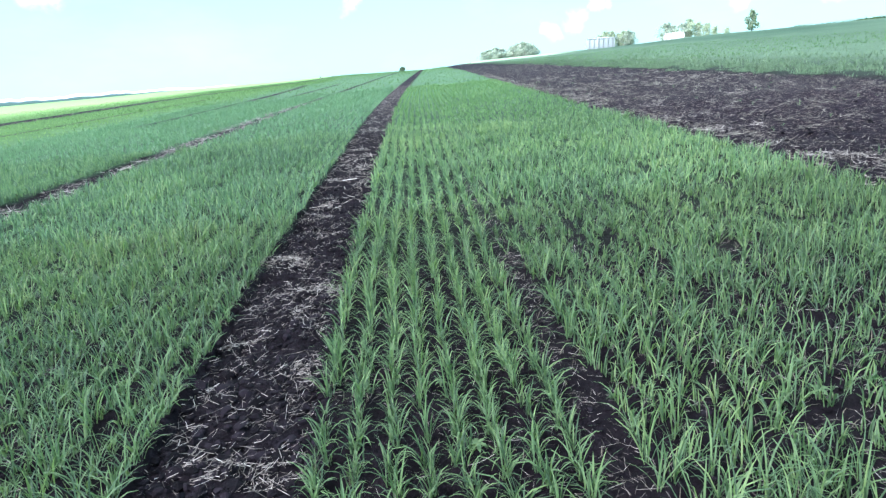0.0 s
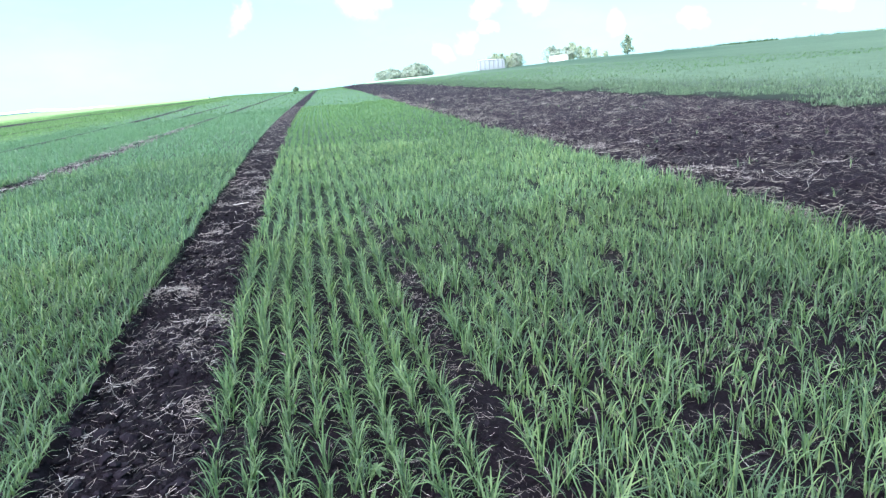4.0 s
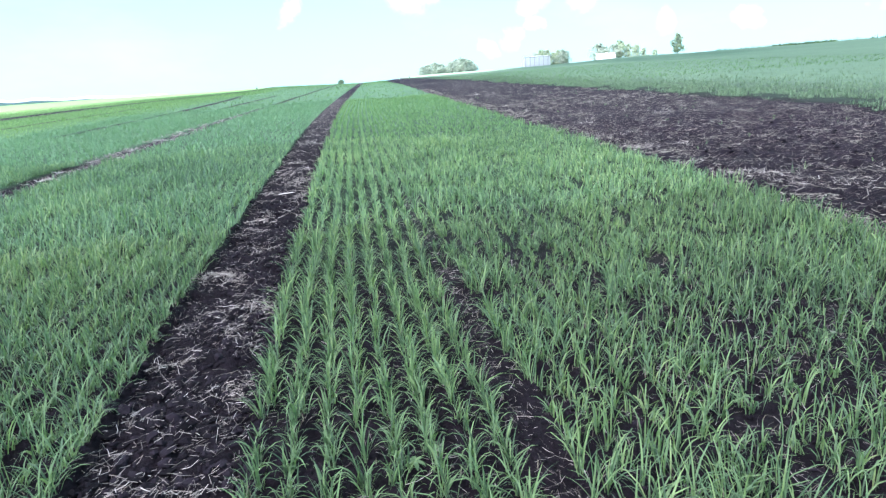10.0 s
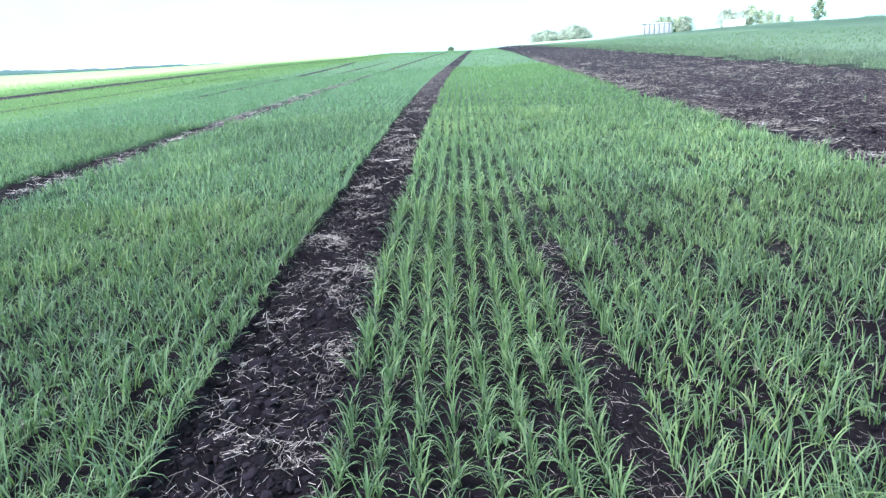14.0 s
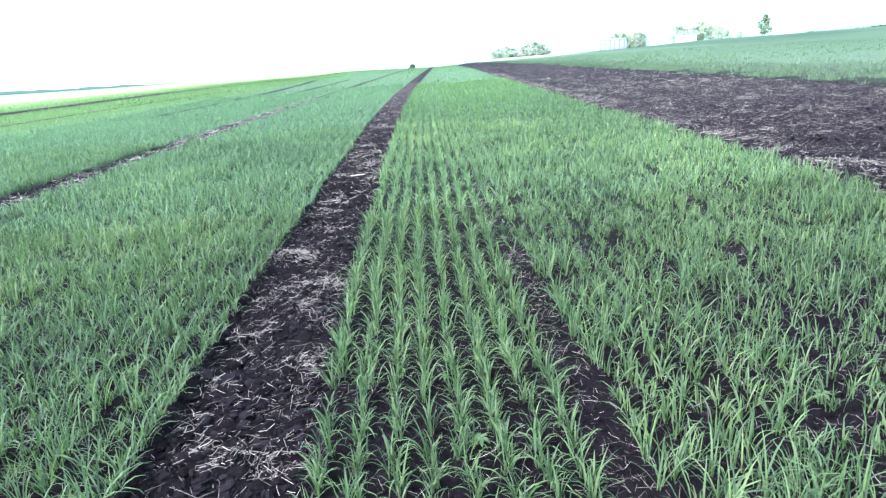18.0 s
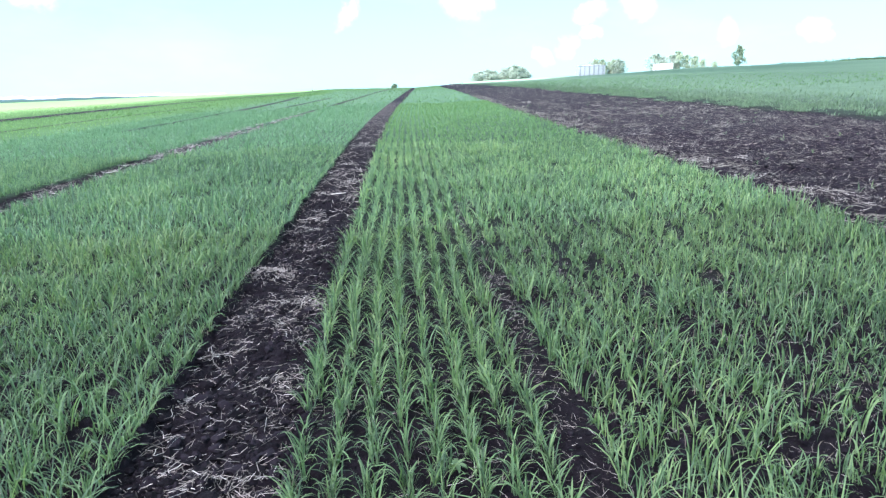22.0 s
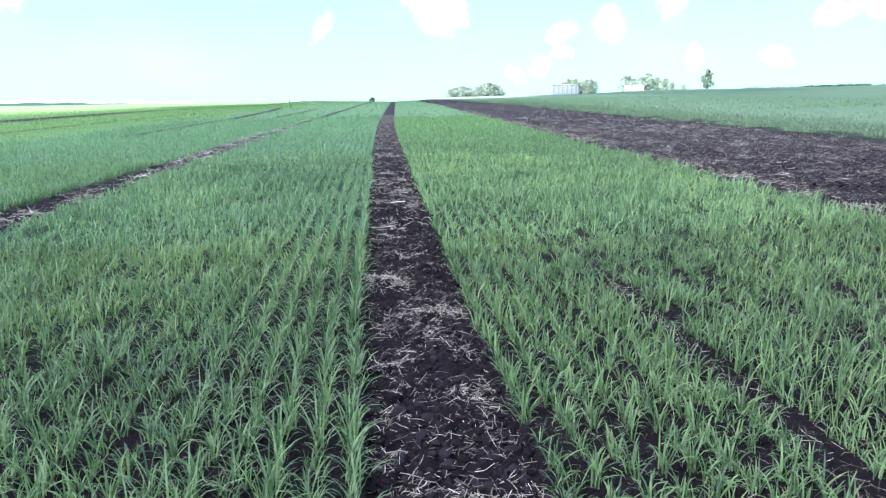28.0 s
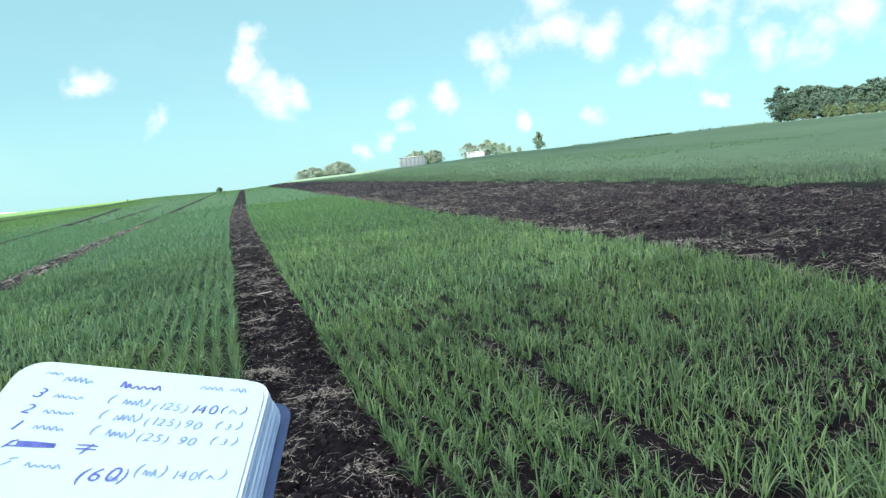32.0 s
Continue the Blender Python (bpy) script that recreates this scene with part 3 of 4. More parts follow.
def merge(chunks):
    V, Q, T, o = [], [], [], 0
    for v, q, t in chunks:
        V.append(v), Q.append(q + o), T.append(t + o)
        o += len(v)
    return np.concatenate(V), np.concatenate(Q), np.concatenate(T)


TALL, WIDE = 0.170, 0.0066
GAP_ROW = ROW_1 + 8 * PITCH       # this row failed along its first metres
# single plants, shared by the nearest ones
PLANTS = []
for i in range(24):
    PLANTS.append(mesh_from("wheat_plant", *plant_blades(np.array([[3.1 * i, 0, 0]]), 10, 5, TALL, WIDE, 0.009), mat=M_WHEAT if i < 12 else M_BLUE, smooth=True))
    PLANTS[-1].transform(Matrix.Translation((-3.1 * i, 0, 0)))


def crop_plot(name, label, rows, near_box, far_rows, bluish=False, beyond=False):
    plot = thing(name, label, "crop", kind="stuff")
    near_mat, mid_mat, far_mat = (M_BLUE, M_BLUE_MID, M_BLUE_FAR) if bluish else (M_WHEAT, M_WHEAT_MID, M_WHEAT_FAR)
    count = 0
    for u in rows:
        start = -0.9 if u < -1.6 else 1.2
        p1 = row_points(u, start, 5.5, 0.05 if beyond else 0.034)
        p2 = row_points(u, 5.5, 12.0, 0.044)
        inside = (p1[:, 0] > near_box[0]) & (p1[:, 0] < near_box[1]) & (p1[:, 1] > near_box[2]) & (p1[:, 1] < near_box[3])
        inside[np.flatnonzero(inside)[300 - count:]] = False
        for p in p1[inside]:
            ob = part("wheat_plant", PLANTS[int(rng.integers(12)) + (12 if bluish else 0)], plot)
            ob.matrix_local = Matrix.LocRotScale(p, Euler((0, 0, rng.uniform(0, 6.28))), [float(rng.uniform(0.72, 1.15))] * 3)
            count += 1
        p1 = p1[~inside]
        if len(p1):
            part("crop_row", mesh_from("crop_row", *plant_blades(p1, 5 if beyond else 8 if bluish else 7, 3 if beyond else 4, TALL, WIDE * (1.5 if beyond else 1), 0.009), mat=near_mat, smooth=True), plot)
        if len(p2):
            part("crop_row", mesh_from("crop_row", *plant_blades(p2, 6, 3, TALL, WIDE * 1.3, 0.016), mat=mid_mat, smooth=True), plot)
    chunk = []
    for u in rows:
        p0 = row_points(u, -5.0, -0.9 if u < -1.6 else 1.2, 0.062, 1.0, True)
        if len(p0):
            chunk.append(plant_blades(p0, 5, 3, TALL, WIDE * 1.4, 0.012))
    if chunk and not beyond:
        part("crop_rows", mesh_from("crop_rows", *merge(chunk), mat=near_mat, smooth=True), plot, kind="stuff")
    chunk = []
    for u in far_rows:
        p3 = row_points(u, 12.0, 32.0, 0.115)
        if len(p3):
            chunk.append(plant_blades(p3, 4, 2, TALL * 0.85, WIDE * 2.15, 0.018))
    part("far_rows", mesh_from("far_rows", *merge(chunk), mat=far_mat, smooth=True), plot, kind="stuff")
    return plot


MID = [u for u in [ROW_1 + PITCH * i for i in range(33)] if u < BARE[0] - 0.02]
LEFT = [-1.205 - PITCH * i for i in range(34)]
crop_plot("crop_plot", "plot of young green cereal in drilled rows with one missing row", MID, (-0.62, 0.50, 1.3, 2.9), MID)
crop_plot("crop_plot", "dense plot of young green cereal beside the bare strip", LEFT, (-1.9, -1.1, 1.3, 3.0), LEFT, True)
beyond = [-4.95 - PITCH * i for i in range(44)]
crop_plot("crop_plot", "young green cereal plot beyond the second bare strip", beyond, (0, 0, 0, 0), beyond, True, True)


def loose_crop(name, label, u0, u1, y0, y1, number, leaves, tall, wide, fade=1.25, mat=None, verge=0.0):
    """Crop seen only from afar: clumps along the rows, fewer and broader with distance."""
    plot = thing(name, label, "crop", kind="stuff")
    y = y0 + (y1 - y0) * rng.uniform(0, 1, number) ** fade
    u = np.round(rng.uniform(u0, u1, number) / PITCH) * PITCH + rng.normal(0, 0.03, number)
    if verge:
        u = u0 + rng.exponential(verge, number)
        full = lattice(u * 1.6, y * 1.1, 44) + 0.5 * lattice(u * 4.0, y * 2.6, 45) > 0.25 - np.clip((u - 9.7) / 2.5, 0, 0.8)
        u, y = u[full], y[full]
    x = u + bend(y)
    ok = seen(x, y) & is_crop(u, y)
    x, y = x[ok], y[ok]
    base = np.stack([x, y, terrain(x, y)], -1)
    part("far_rows", mesh_from("far_rows", *plant_blades(base, leaves, 2, tall, wide, 0.05), mat=mat or M_BLUE_FAR, smooth=True), plot, kind="stuff")
    return plot


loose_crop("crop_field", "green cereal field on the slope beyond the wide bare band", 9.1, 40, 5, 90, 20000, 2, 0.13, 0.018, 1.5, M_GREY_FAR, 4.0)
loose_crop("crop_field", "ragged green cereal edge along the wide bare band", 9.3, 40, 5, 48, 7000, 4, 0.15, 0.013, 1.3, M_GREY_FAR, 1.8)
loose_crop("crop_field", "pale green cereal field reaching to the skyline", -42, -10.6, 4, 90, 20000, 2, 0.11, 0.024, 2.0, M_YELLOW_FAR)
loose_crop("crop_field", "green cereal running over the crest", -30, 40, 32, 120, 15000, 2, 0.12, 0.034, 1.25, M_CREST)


# ---- straw and clods ----
def straws(base, length, thick, az, pitch):
    """Bent three-sided stalks."""
    N = len(base)
    k = np.array([-0.5, 0.0, 0.5])
    kink = rng.normal(0, 0.26, N)
    d = np.stack([np.sin(az) * np.cos(pitch), np.cos(az) * np.cos(pitch), np.sin(pitch)], -1)
    s = np.stack([np.cos(az), -np.sin(az), np.zeros(N)], -1)
    P = base[:, None] + d[:, None] * (length[:, None] * k)[..., None] + s[:, None] * (length * kink)[:, None, None] * (0.25 - k ** 2)[None, :, None]
    t = thick[:, None, None] * np.array([0.8, 1.0, 0.7])[None, :, None]
    up = np.array([0, 0, 1.0])
    ring = [P + s[:, None] * t * 0.5, P - s[:, None] * t * 0.5, P + up * t * 0.6]
    V = np.stack(ring, 2).reshape(N, 9, 3)
    q = []
    for a in range(2):
        for b in range(3):
            q.append([3 * a + b, 3 * a + (b + 1) % 3, 3 * a + 3 + (b + 1) % 3, 3 * a + 3 + b])
    off = (np.arange(N) * 9)[:, None, None]
    tri = np.array([[0, 2, 1], [6, 7, 8]])
    return V.reshape(-1, 3), (np.array(q)[None] + off).reshape(-1, 4), (tri[None] + off).reshape(-1, 3)


def scatter(u, y):
    x = u + bend(y)
    return np.stack([x, y, surface(u, y)], -1)


def strewn(u, y, length, thick, lift=0.35):
    b = scatter(u, y)
    n = len(b)
    b[:, 2] += rng.uniform(0.003, 0.028, n)
    return straws(b, length * rng.lognormal(-0.1, 0.4, n), thick * rng.uniform(0.7, 1.3, n), rng.uniform(0, 2 * np.pi, n), rng.normal(0, lift, n) * 0.5)


def clumped(n, u0, u1, y0, y1, power=1.0, drift=1.1):
    """Positions that gather in drifts."""
    u, y = rng.uniform(u0, u1, 4 * n), y0 + (y1 - y0) * rng.uniform(0, 1, 4 * n) ** power
    score = fbm(u * 6, y * 4, 33, 3) + rng.uniform(-drift, drift, 4 * n)
    keep = np.argsort(-score)[:n]
    return u[keep], y[keep]


def stalks(base, length, thick, az, pitch, bend_by=0.35, n=3):
    """Broken stalks that change direction a few times, three-sided."""
    N = len(base)
    turn = az[:, None] + np.cumsum(rng.normal(0, bend_by, (N, n)) * (rng.uniform(0, 1, (N, n)) < 0.3), 1)
    rise = pitch[:, None] + rng.normal(0, 0.08, (N, n))
    seg = (length / n)[:, None] * rng.uniform(0.6, 1.4, (N, n))
    d = np.stack([np.sin(turn) * np.cos(rise), np.cos(turn) * np.cos(rise), np.sin(rise)], -1) * seg[..., None]
    P = np.concatenate([np.zeros((N, 1, 3)), np.cumsum(d, 1)], 1)
    P += base[:, None] - P.mean(1, keepdims=True)
    P[..., 2] = np.maximum(P[..., 2], base[:, None, 2] - 0.006)
    side = np.stack([np.cos(az), -np.sin(az), np.zeros(N)], -1)[:, None]
    t = thick[:, None, None] * np.linspace(1.0, 0.65, n + 1)[None, :, None]
    V = np.stack([P + side * t * 0.5, P - side * t * 0.5, P + np.array([0, 0, 1.0]) * t * 0.55], 2).reshape(N, 3 * n + 3, 3)
    q = [[3 * a + b, 3 * a + (b + 1) % 3, 3 * a + 3 + (b + 1) % 3, 3 * a + 3 + b] for a in range(n) for b in range(3)]
    off = (np.arange(N) * (3 * n + 3))[:, None, None]
    tri = np.array([[0, 2, 1], [3 * n, 3 * n + 1, 3 * n + 2]])
    return V.reshape(-1, 3), (np.array(q)[None] + off).reshape(-1, 4), (tri[None] + off).reshape(-1, 3)


def tangle(u, y, radius, number, length, thick, comb=None, flat=1.0):
    """A matted tuft: stalks that lie over one another, most of them combed roughly one way."""
    du, dy = rng.normal(0, radius * 0.62, number), rng.normal(0, radius * 0.6 * flat, number)
    b = scatter(u + du, y + dy)
    b[:, 2] += 0.006 + np.clip(1 - np.hypot(du, dy) / (radius * 1.3), 0, 1) * rng.uniform(0, 0.35, number) * min(radius, 0.12)
    comb = rng.uniform(0, 6.28) if comb is None else comb
    az = np.where(rng.uniform(0, 1, number) < 0.4, comb + rng.normal(0, 0.5, number), rng.uniform(0, 6.28, number))
    return stalks(b, length * np.minimum(rng.lognormal(-0.15, 0.5, number), 2.2), thick * rng.uniform(0.45, 1.25, number), az, np.clip(rng.normal(0.15, 0.42, number), -0.35, 0.95), 0.5)


def loose(u, y, length, thick, lift=0.45):
    b = scatter(u, y)
    n = len(b)
    b[:, 2] += rng.uniform(0.003, 0.02, n)
    return stalks(b, length * rng.lognormal(-0.1, 0.5, n), thick * rng.uniform(0.45, 1.3, n), rng.uniform(0, 6.28, n), np.abs(rng.normal(0, lift, n)), 0.5, 2)


strip_straw = thing("straw_litter", "bleached broken straw lying on the bare strip", "straw", kind="stuff")
SHORT = []
for i in range(14):
    v, q, t = stalks(np.zeros((1, 3)), np.array([rng.uniform(0.04, 0.10)]), np.array([rng.uniform(0.0022, 0.0034)]), np.array([0.0]), np.array([0.0]))
    SHORT.append(mesh_from("straw", v, q, t, M_STRAW_PIECE))
u, y = clumped(300, STRIP[0] + 0.02, STRIP[1] - 0.02, 1.4, 3.9, 1.0, 2.0)
for p in scatter(u, y):
    ob = part("straw", SHORT[int(rng.integers(14))], strip_straw)
    k = float(rng.lognormal(-0.1, 0.35))
    ob.matrix_local = Matrix.LocRotScale(p + np.array([0, 0, rng.uniform(0.006, 0.024)]), Euler((rng.normal(0, 0.2), rng.normal(0, 0.2), rng.uniform(0, 6.28))), (1, k, 1))
# matted tufts: across, along, radius, number, combed direction
TUFTS = [(-1.10, 4.45, 0.12, 160, 1.2), (-0.97, 4.36, 0.13, 190, 1.4), (-0.72, 3.78, 0.14, 180, 0.6), (-0.80, 3.46, 0.11, 90, 1.0), (-0.63, 3.16, 0.07, 50, 0.2),
         (-0.97, 3.19, 0.07, 40, 1.3), (-1.10, 3.08, 0.08, 50, 1.5), (-0.69, 2.76, 0.10, 80, 0.9), (-1.06, 2.62, 0.07, 50, 0.5), (-1.02, 2.82, 0.06, 30, 1.5),
         (-1.06, 2.27, 0.08, 45, 1.2), (-1.02, 2.07, 0.09, 60, 0.8), (-0.86, 2.00, 0.11, 80, 1.6), (-0.70, 2.02, 0.08, 60, 0.3), (-0.59, 2.06, 0.05, 25, 2.6),
         (-0.82, 5.15, 0.12, 60, 1.2), (-0.89, 4.70, 0.09, 40, 1.0), (-0.98, 5.75, 0.14, 90, 1.3), (-0.94, 6.40, 0.14, 70, 1.0), (-0.75, 8.20, 0.16, 70, 1.4),
         (-0.95, 9.9, 0.18, 70, 1.3), (-0.80, 12.4, 0.2, 70, 1.2), (-0.85, 1.66, 0.14, 90, 1.0), (-1.0, 1.45, 0.12, 70, 0.4)]
for hu, hy, hr, hn, comb in TUFTS:
    big = 1 + 0.5 * max(0, hy - 5) / 5
    part("straw_heap", mesh_from("straw_heap", *tangle(hu, hy, hr, int(hn * 1.0), 0.048, 0.0030 * big, comb), mat=M_STRAW_PALE), strip_straw, "loose heap of bleached straw", "stuff")
part("loose_straw", mesh_from("loose_straw", *loose(*clumped(3000, STRIP[0], STRIP[1], 1.2, 9, 1.25, 1.3), 0.030, 0.0026), mat=M_STRAW), strip_straw, kind="stuff")
part("loose_straw", mesh_from("loose_straw", *strewn(rng.uniform(STRIP[0], STRIP[1], 700), rng.uniform(-5, 1.2, 700), 0.04, 0.003), mat=M_STRAW), strip_straw, kind="stuff")
part("loose_straw", mesh_from("loose_straw", *loose(*clumped(1500, STRIP[0], STRIP[1], 6, 34, 1.3, 2.0), 0.09, 0.0065), mat=M_STRAW), strip_straw, kind="stuff")
pale = straws(scatter(np.array([-0.83]), np.array([7.31])) + np.array([[0, 0, 0.04]]), np.array([0.17]), np.array([0.013]), np.array([1.45]), np.array([0.05]))
tagged(new("stick", mesh_from("stick", *pale, mat=M_STICK)), "pale peeled stick lying across the bare strip", "stick")

band_straw = thing("straw_litter", "old straw drifts over the wide bare band", "straw", kind="stuff")
chunk = [strewn(*clumped(4500, BARE[0], BARE[1], 2.2, 20, 1.2, 1.7), 0.06, 0.0065, 0.5), strewn(*clumped(1300, BARE[0], BARE[1], 16, 60, 1.3, 2.0), 0.13, 0.014, 0.3),
         strewn(*clumped(1500, BARE[0], BARE[0] + 0.6, 4, 40, 1.2), 0.10, 0.008, 0.4), strewn(*clumped(800, BARE[0], BARE[1], -5, 2.2, 1.0, 1.7), 0.06, 0.0085, 0.5)]
# matted tufts all over the band, more of them along its near edge
tuft_u = np.concatenate([rng.uniform(BARE[0] + 0.1, BARE[1] - 0.1, 260), BARE[0] + 0.15 + rng.exponential(0.35, 60)])
tuft_y = 2.2 + 26 * rng.uniform(0, 1, 320) ** 1.35
for hu, hy in zip(tuft_u, tuft_y):
    big = 1 + max(0, hy - 5) / 14
    chunk.append(tangle(hu, hy, rng.uniform(0.08, 0.24), int(rng.integers(8, 20)), 0.12, 0.0052 * big, None, 1.2))
for hu, hy, hr, hn in [(4.19, 8.68, 0.20, 190), (4.75, 8.5, 0.14, 70), (4.33, 6.20, 0.26, 240), (4.36, 5.63, 0.2, 90), (4.07, 6.35, 0.16, 70), (4.09, 7.1, 0.12, 50), (4.1, 10.3, 0.25, 80), (4.7, 10.1, 0.2, 60),
                       (4.55, 4.0, 0.24, 130), (4.58, 3.4, 0.2, 100), (5.6, 5.7, 0.25, 70), (4.8, 5.4, 0.2, 70), (4.54, 12.0, 0.3, 80), (6.8, 8.6, 0.25, 50), (6.7, 13.2, 0.3, 50), (8.1, 9.0, 0.3, 50)]:
    part("straw_heap", mesh_from("straw_heap", *tangle(hu, hy, hr * 0.9, int(hn * 0.75), 0.10, 0.0046, None, 1.3), mat=M_STRAW_PALE), band_straw, "loose heap of bleached straw", "stuff")
part("loose_straw", mesh_from("loose_straw", *merge(chunk), mat=M_BAND_STRAW), band_straw, kind="stuff")

second_straw = thing("straw_litter", "pale straw along the second bare strip", "straw", kind="stuff")
yy = 0.3 + 28 * rng.uniform(0, 1, 1500) ** 1.3
uu = second_strip(yy) - 0.95 + 0.9 * rng.uniform(0, 1, 1500) ** 0.5
chunk = [loose(uu, yy, 0.10, 0.0055, 0.4)]
for hy in 0.6 + 24 * rng.uniform(0, 1, 110) ** 1.3:
    chunk.append(tangle(float(second_strip(hy)) - rng.uniform(0.05, 0.6), hy, rng.uniform(0.08, 0.2), int(rng.integers(8, 18)), 0.13, 0.0045 * (1 + hy / 16)))
part("loose_straw", mesh_from("loose_straw", *merge(chunk), mat=M_STRAW_PALE), second_straw, kind="stuff")

row_straw = thing("straw_litter", "thin old straw between the drilled rows", "straw", kind="stuff")
u1, y1 = clumped(3800, STRIP[1], 3.4, 1.2, 6.0, 1.4, 1.6)
u2, y2 = clumped(2400, -4.5, STRIP[0], 0.2, 5.5, 1.1, 1.6)
u3, y3 = GAP_ROW + rng.normal(0, 0.05, 500), rng.uniform(1.5, 7, 500)
u4, y4 = 1.95 + rng.normal(0, 0.4, 420), 2.6 + rng.normal(0, 0.4, 420)
part("loose_straw", mesh_from("loose_straw", *loose(np.concatenate([u1, u2, u3, u4]), np.concatenate([y1, y2, y3, y4]), 0.05, 0.0020), mat=M_STRAW), row_straw, kind="stuff")

# withered lower leaves at the foot of the plants
du = rng.choice(np.array([u for u in MID + LEFT if -2.6 < u < 2.4]), 1300) + rng.normal(0, 0.03, 1300)
dy = 1.2 + 3.6 * rng.uniform(0, 1, 1300) ** 1.3
part("dry_leaves", mesh_from("dry_leaves", *plant_blades(scatter(du, dy), 1, 3, 0.07, 0.0035, 0.02), mat=M_DRY, smooth=True), row_straw, "withered brown lower leaves", kind="stuff")

ico = bmesh.new()
bmesh.ops.create_icosphere(ico, subdivisions=2, radius=1.0)
FINE_V = np.array([v.co for v in ico.verts])
FINE_T = np.array([[v.index for v in f.verts] for f in ico.faces])
ico.clear()
bmesh.ops.create_icosphere(ico, subdivisions=1, radius=1.0)
ico.verts.ensure_lookup_table()
ico.verts.index_update()
ICO_V = np.array([v.co for v in ico.verts])
ICO_T = np.array([[v.index for v in f.verts] for f in ico.faces])
ico.free()


def lumps(base, size):
    N, n = len(base), len(ICO_V)
    s = size[:, None, None] * rng.uniform(0.7, 1.3, (N, 1, 3)) * rng.uniform(0.45, 1.3, (N, n, 1)) * np.array([1, 1, 0.75])
    V = base[:, None] + ICO_V[None] * s
    return V.reshape(-1, 3), np.zeros((0, 4), int), (ICO_T[None] + (np.arange(N) * n)[:, None, None]).reshape(-1, 3)


clods = thing("soil_clods", "loose black soil crumbs and clods on the bare strip", "soil", kind="stuff")
CLODS = []
for i in range(12):
    d = FINE_V + rng.uniform(-5, 5, (1, 3))
    bulge = 1 + 0.45 * fbm(d[:, 0] * 1.3, d[:, 1] * 1.3 + d[:, 2], 70 + i, 3) + rng.uniform(-0.13, 0.13, len(FINE_V))
    CLODS.append(mesh_from("clod", FINE_V * bulge[:, None] * 0.019 * rng.uniform(0.7, 1.3, (1, 3)) * np.array([1, 1, 0.7]), None, FINE_T, M_CLOD_PIECE))
u, y = rng.uniform(STRIP[0] - 0.04, STRIP[1] + 0.03, 300), 1.55 + 2.2 * rng.uniform(0, 1, 300)
for p in scatter(u, y):
    ob = part("clod", CLODS[int(rng.integers(12))], clods)
    k = float(rng.lognormal(-0.1, 0.35))
    ob.matrix_local = Matrix.LocRotScale(p - np.array([0, 0, 0.004]), Euler((0, 0, rng.uniform(0, 6.28))), (k, k, k))
u, y = rng.uniform(STRIP[0] - 0.05, STRIP[1] + 0.05, 5400), 1.2 + 6 * rng.uniform(0, 1, 5400) ** 1.5
b = scatter(u, y)
u2, y2 = np.concatenate([rng.uniform(BARE[0], BARE[1], 1200), rng.uniform(-5.8, -4.7, 1800)]), np.concatenate([2.2 + 8 * rng.uniform(0, 1, 1200), 0.2 + 6 * rng.uniform(0, 1, 1800)])
u3, y3 = rng.uniform(-2.0, 2.0, 2800), 1.2 + 2.6 * rng.uniform(0, 1, 2800) ** 1.4
b = np.concatenate([b, scatter(u2, y2), scatter(u3, y3)])
size = np.concatenate([np.where(rng.uniform(0, 1, 5400) < 0.36, 0.019, 0.009) * np.minimum(rng.lognormal(0, 0.4, 5400), 1.7), 0.018 * np.minimum(rng.lognormal(0, 0.4, 3000), 2.0), 0.0085 * rng.lognormal(0, 0.45, 2800)])
part("crumbs", mesh_from("crumbs", *lumps(b, size), mat=M_CLOD), clods, kind="stuff")


# ---- stray cereal seedlings on the wide bare band ----
stray = thing("stray_seedlings", "scattered thin cereal seedlings on bare soil", "crop", kind="stuff")
su, sy = rng.uniform(BARE[0] + 0.2, BARE[1] - 0.2, 90), 3 + 22 * rng.uniform(0, 1, 90)
part("seedlings", mesh_from("seedlings", *plant_blades(scatter(su, sy), 4, 3, 0.11, 0.005, 0.01), mat=M_WHEAT, smooth=True), stray, kind="stuff")


# ---- a few broad-leaved weeds ----
def weed(x, y, size):
    z = float(terrain(x, y))
    top = thing("weed", "small broad-leaved weed seedling between the crop rows", "weed", group="weeds between the rows", at=(x, y, z))
    for i in range(6):
        a = i * 1.05 + rng.uniform(-0.2, 0.2)
        k = np.linspace(0, 1, 6)
        w = size * 0.42 * np.sin(np.pi * (0.08 + 0.88 * k)) ** 0.8
        out, up = size * (0.12 + k), size * (0.45 + 0.5 * k - 0.7 * k * k)
        V = []
        for s in (-1, 0, 1):
            V.append(np.stack([out * math.sin(a) + s * w * math.cos(a) * 0.5, out * math.cos(a) - s * w * math.sin(a) * 0.5, up + abs(s) * 0.1 * w], -1))
        V = np.concatenate(V)
        q = [[r * 6 + j, r * 6 + j + 1, r * 6 + 7 + j, r * 6 + 6 + j] for r in range(2) for j in range(5)]
        part("leaf", mesh_from("leaf", V, q, mat=M_WHEAT, smooth=True), top)
    stem = straws(np.array([[0, 0, size * 0.25]]), np.array([size * 0.6]), np.array([0.004]), np.array([0.0]), np.array([1.5]))
    part("stem", mesh_from("stem", *stem, mat=M_LEAF_LIGHT), top)


for wx, wy, ws in [(0.13, 2.02, 0.042), (0.20, 2.12, 0.036), (0.02, 2.5, 0.03), (1.55, 2.2, 0.04)]:
    weed(wx, wy, ws)


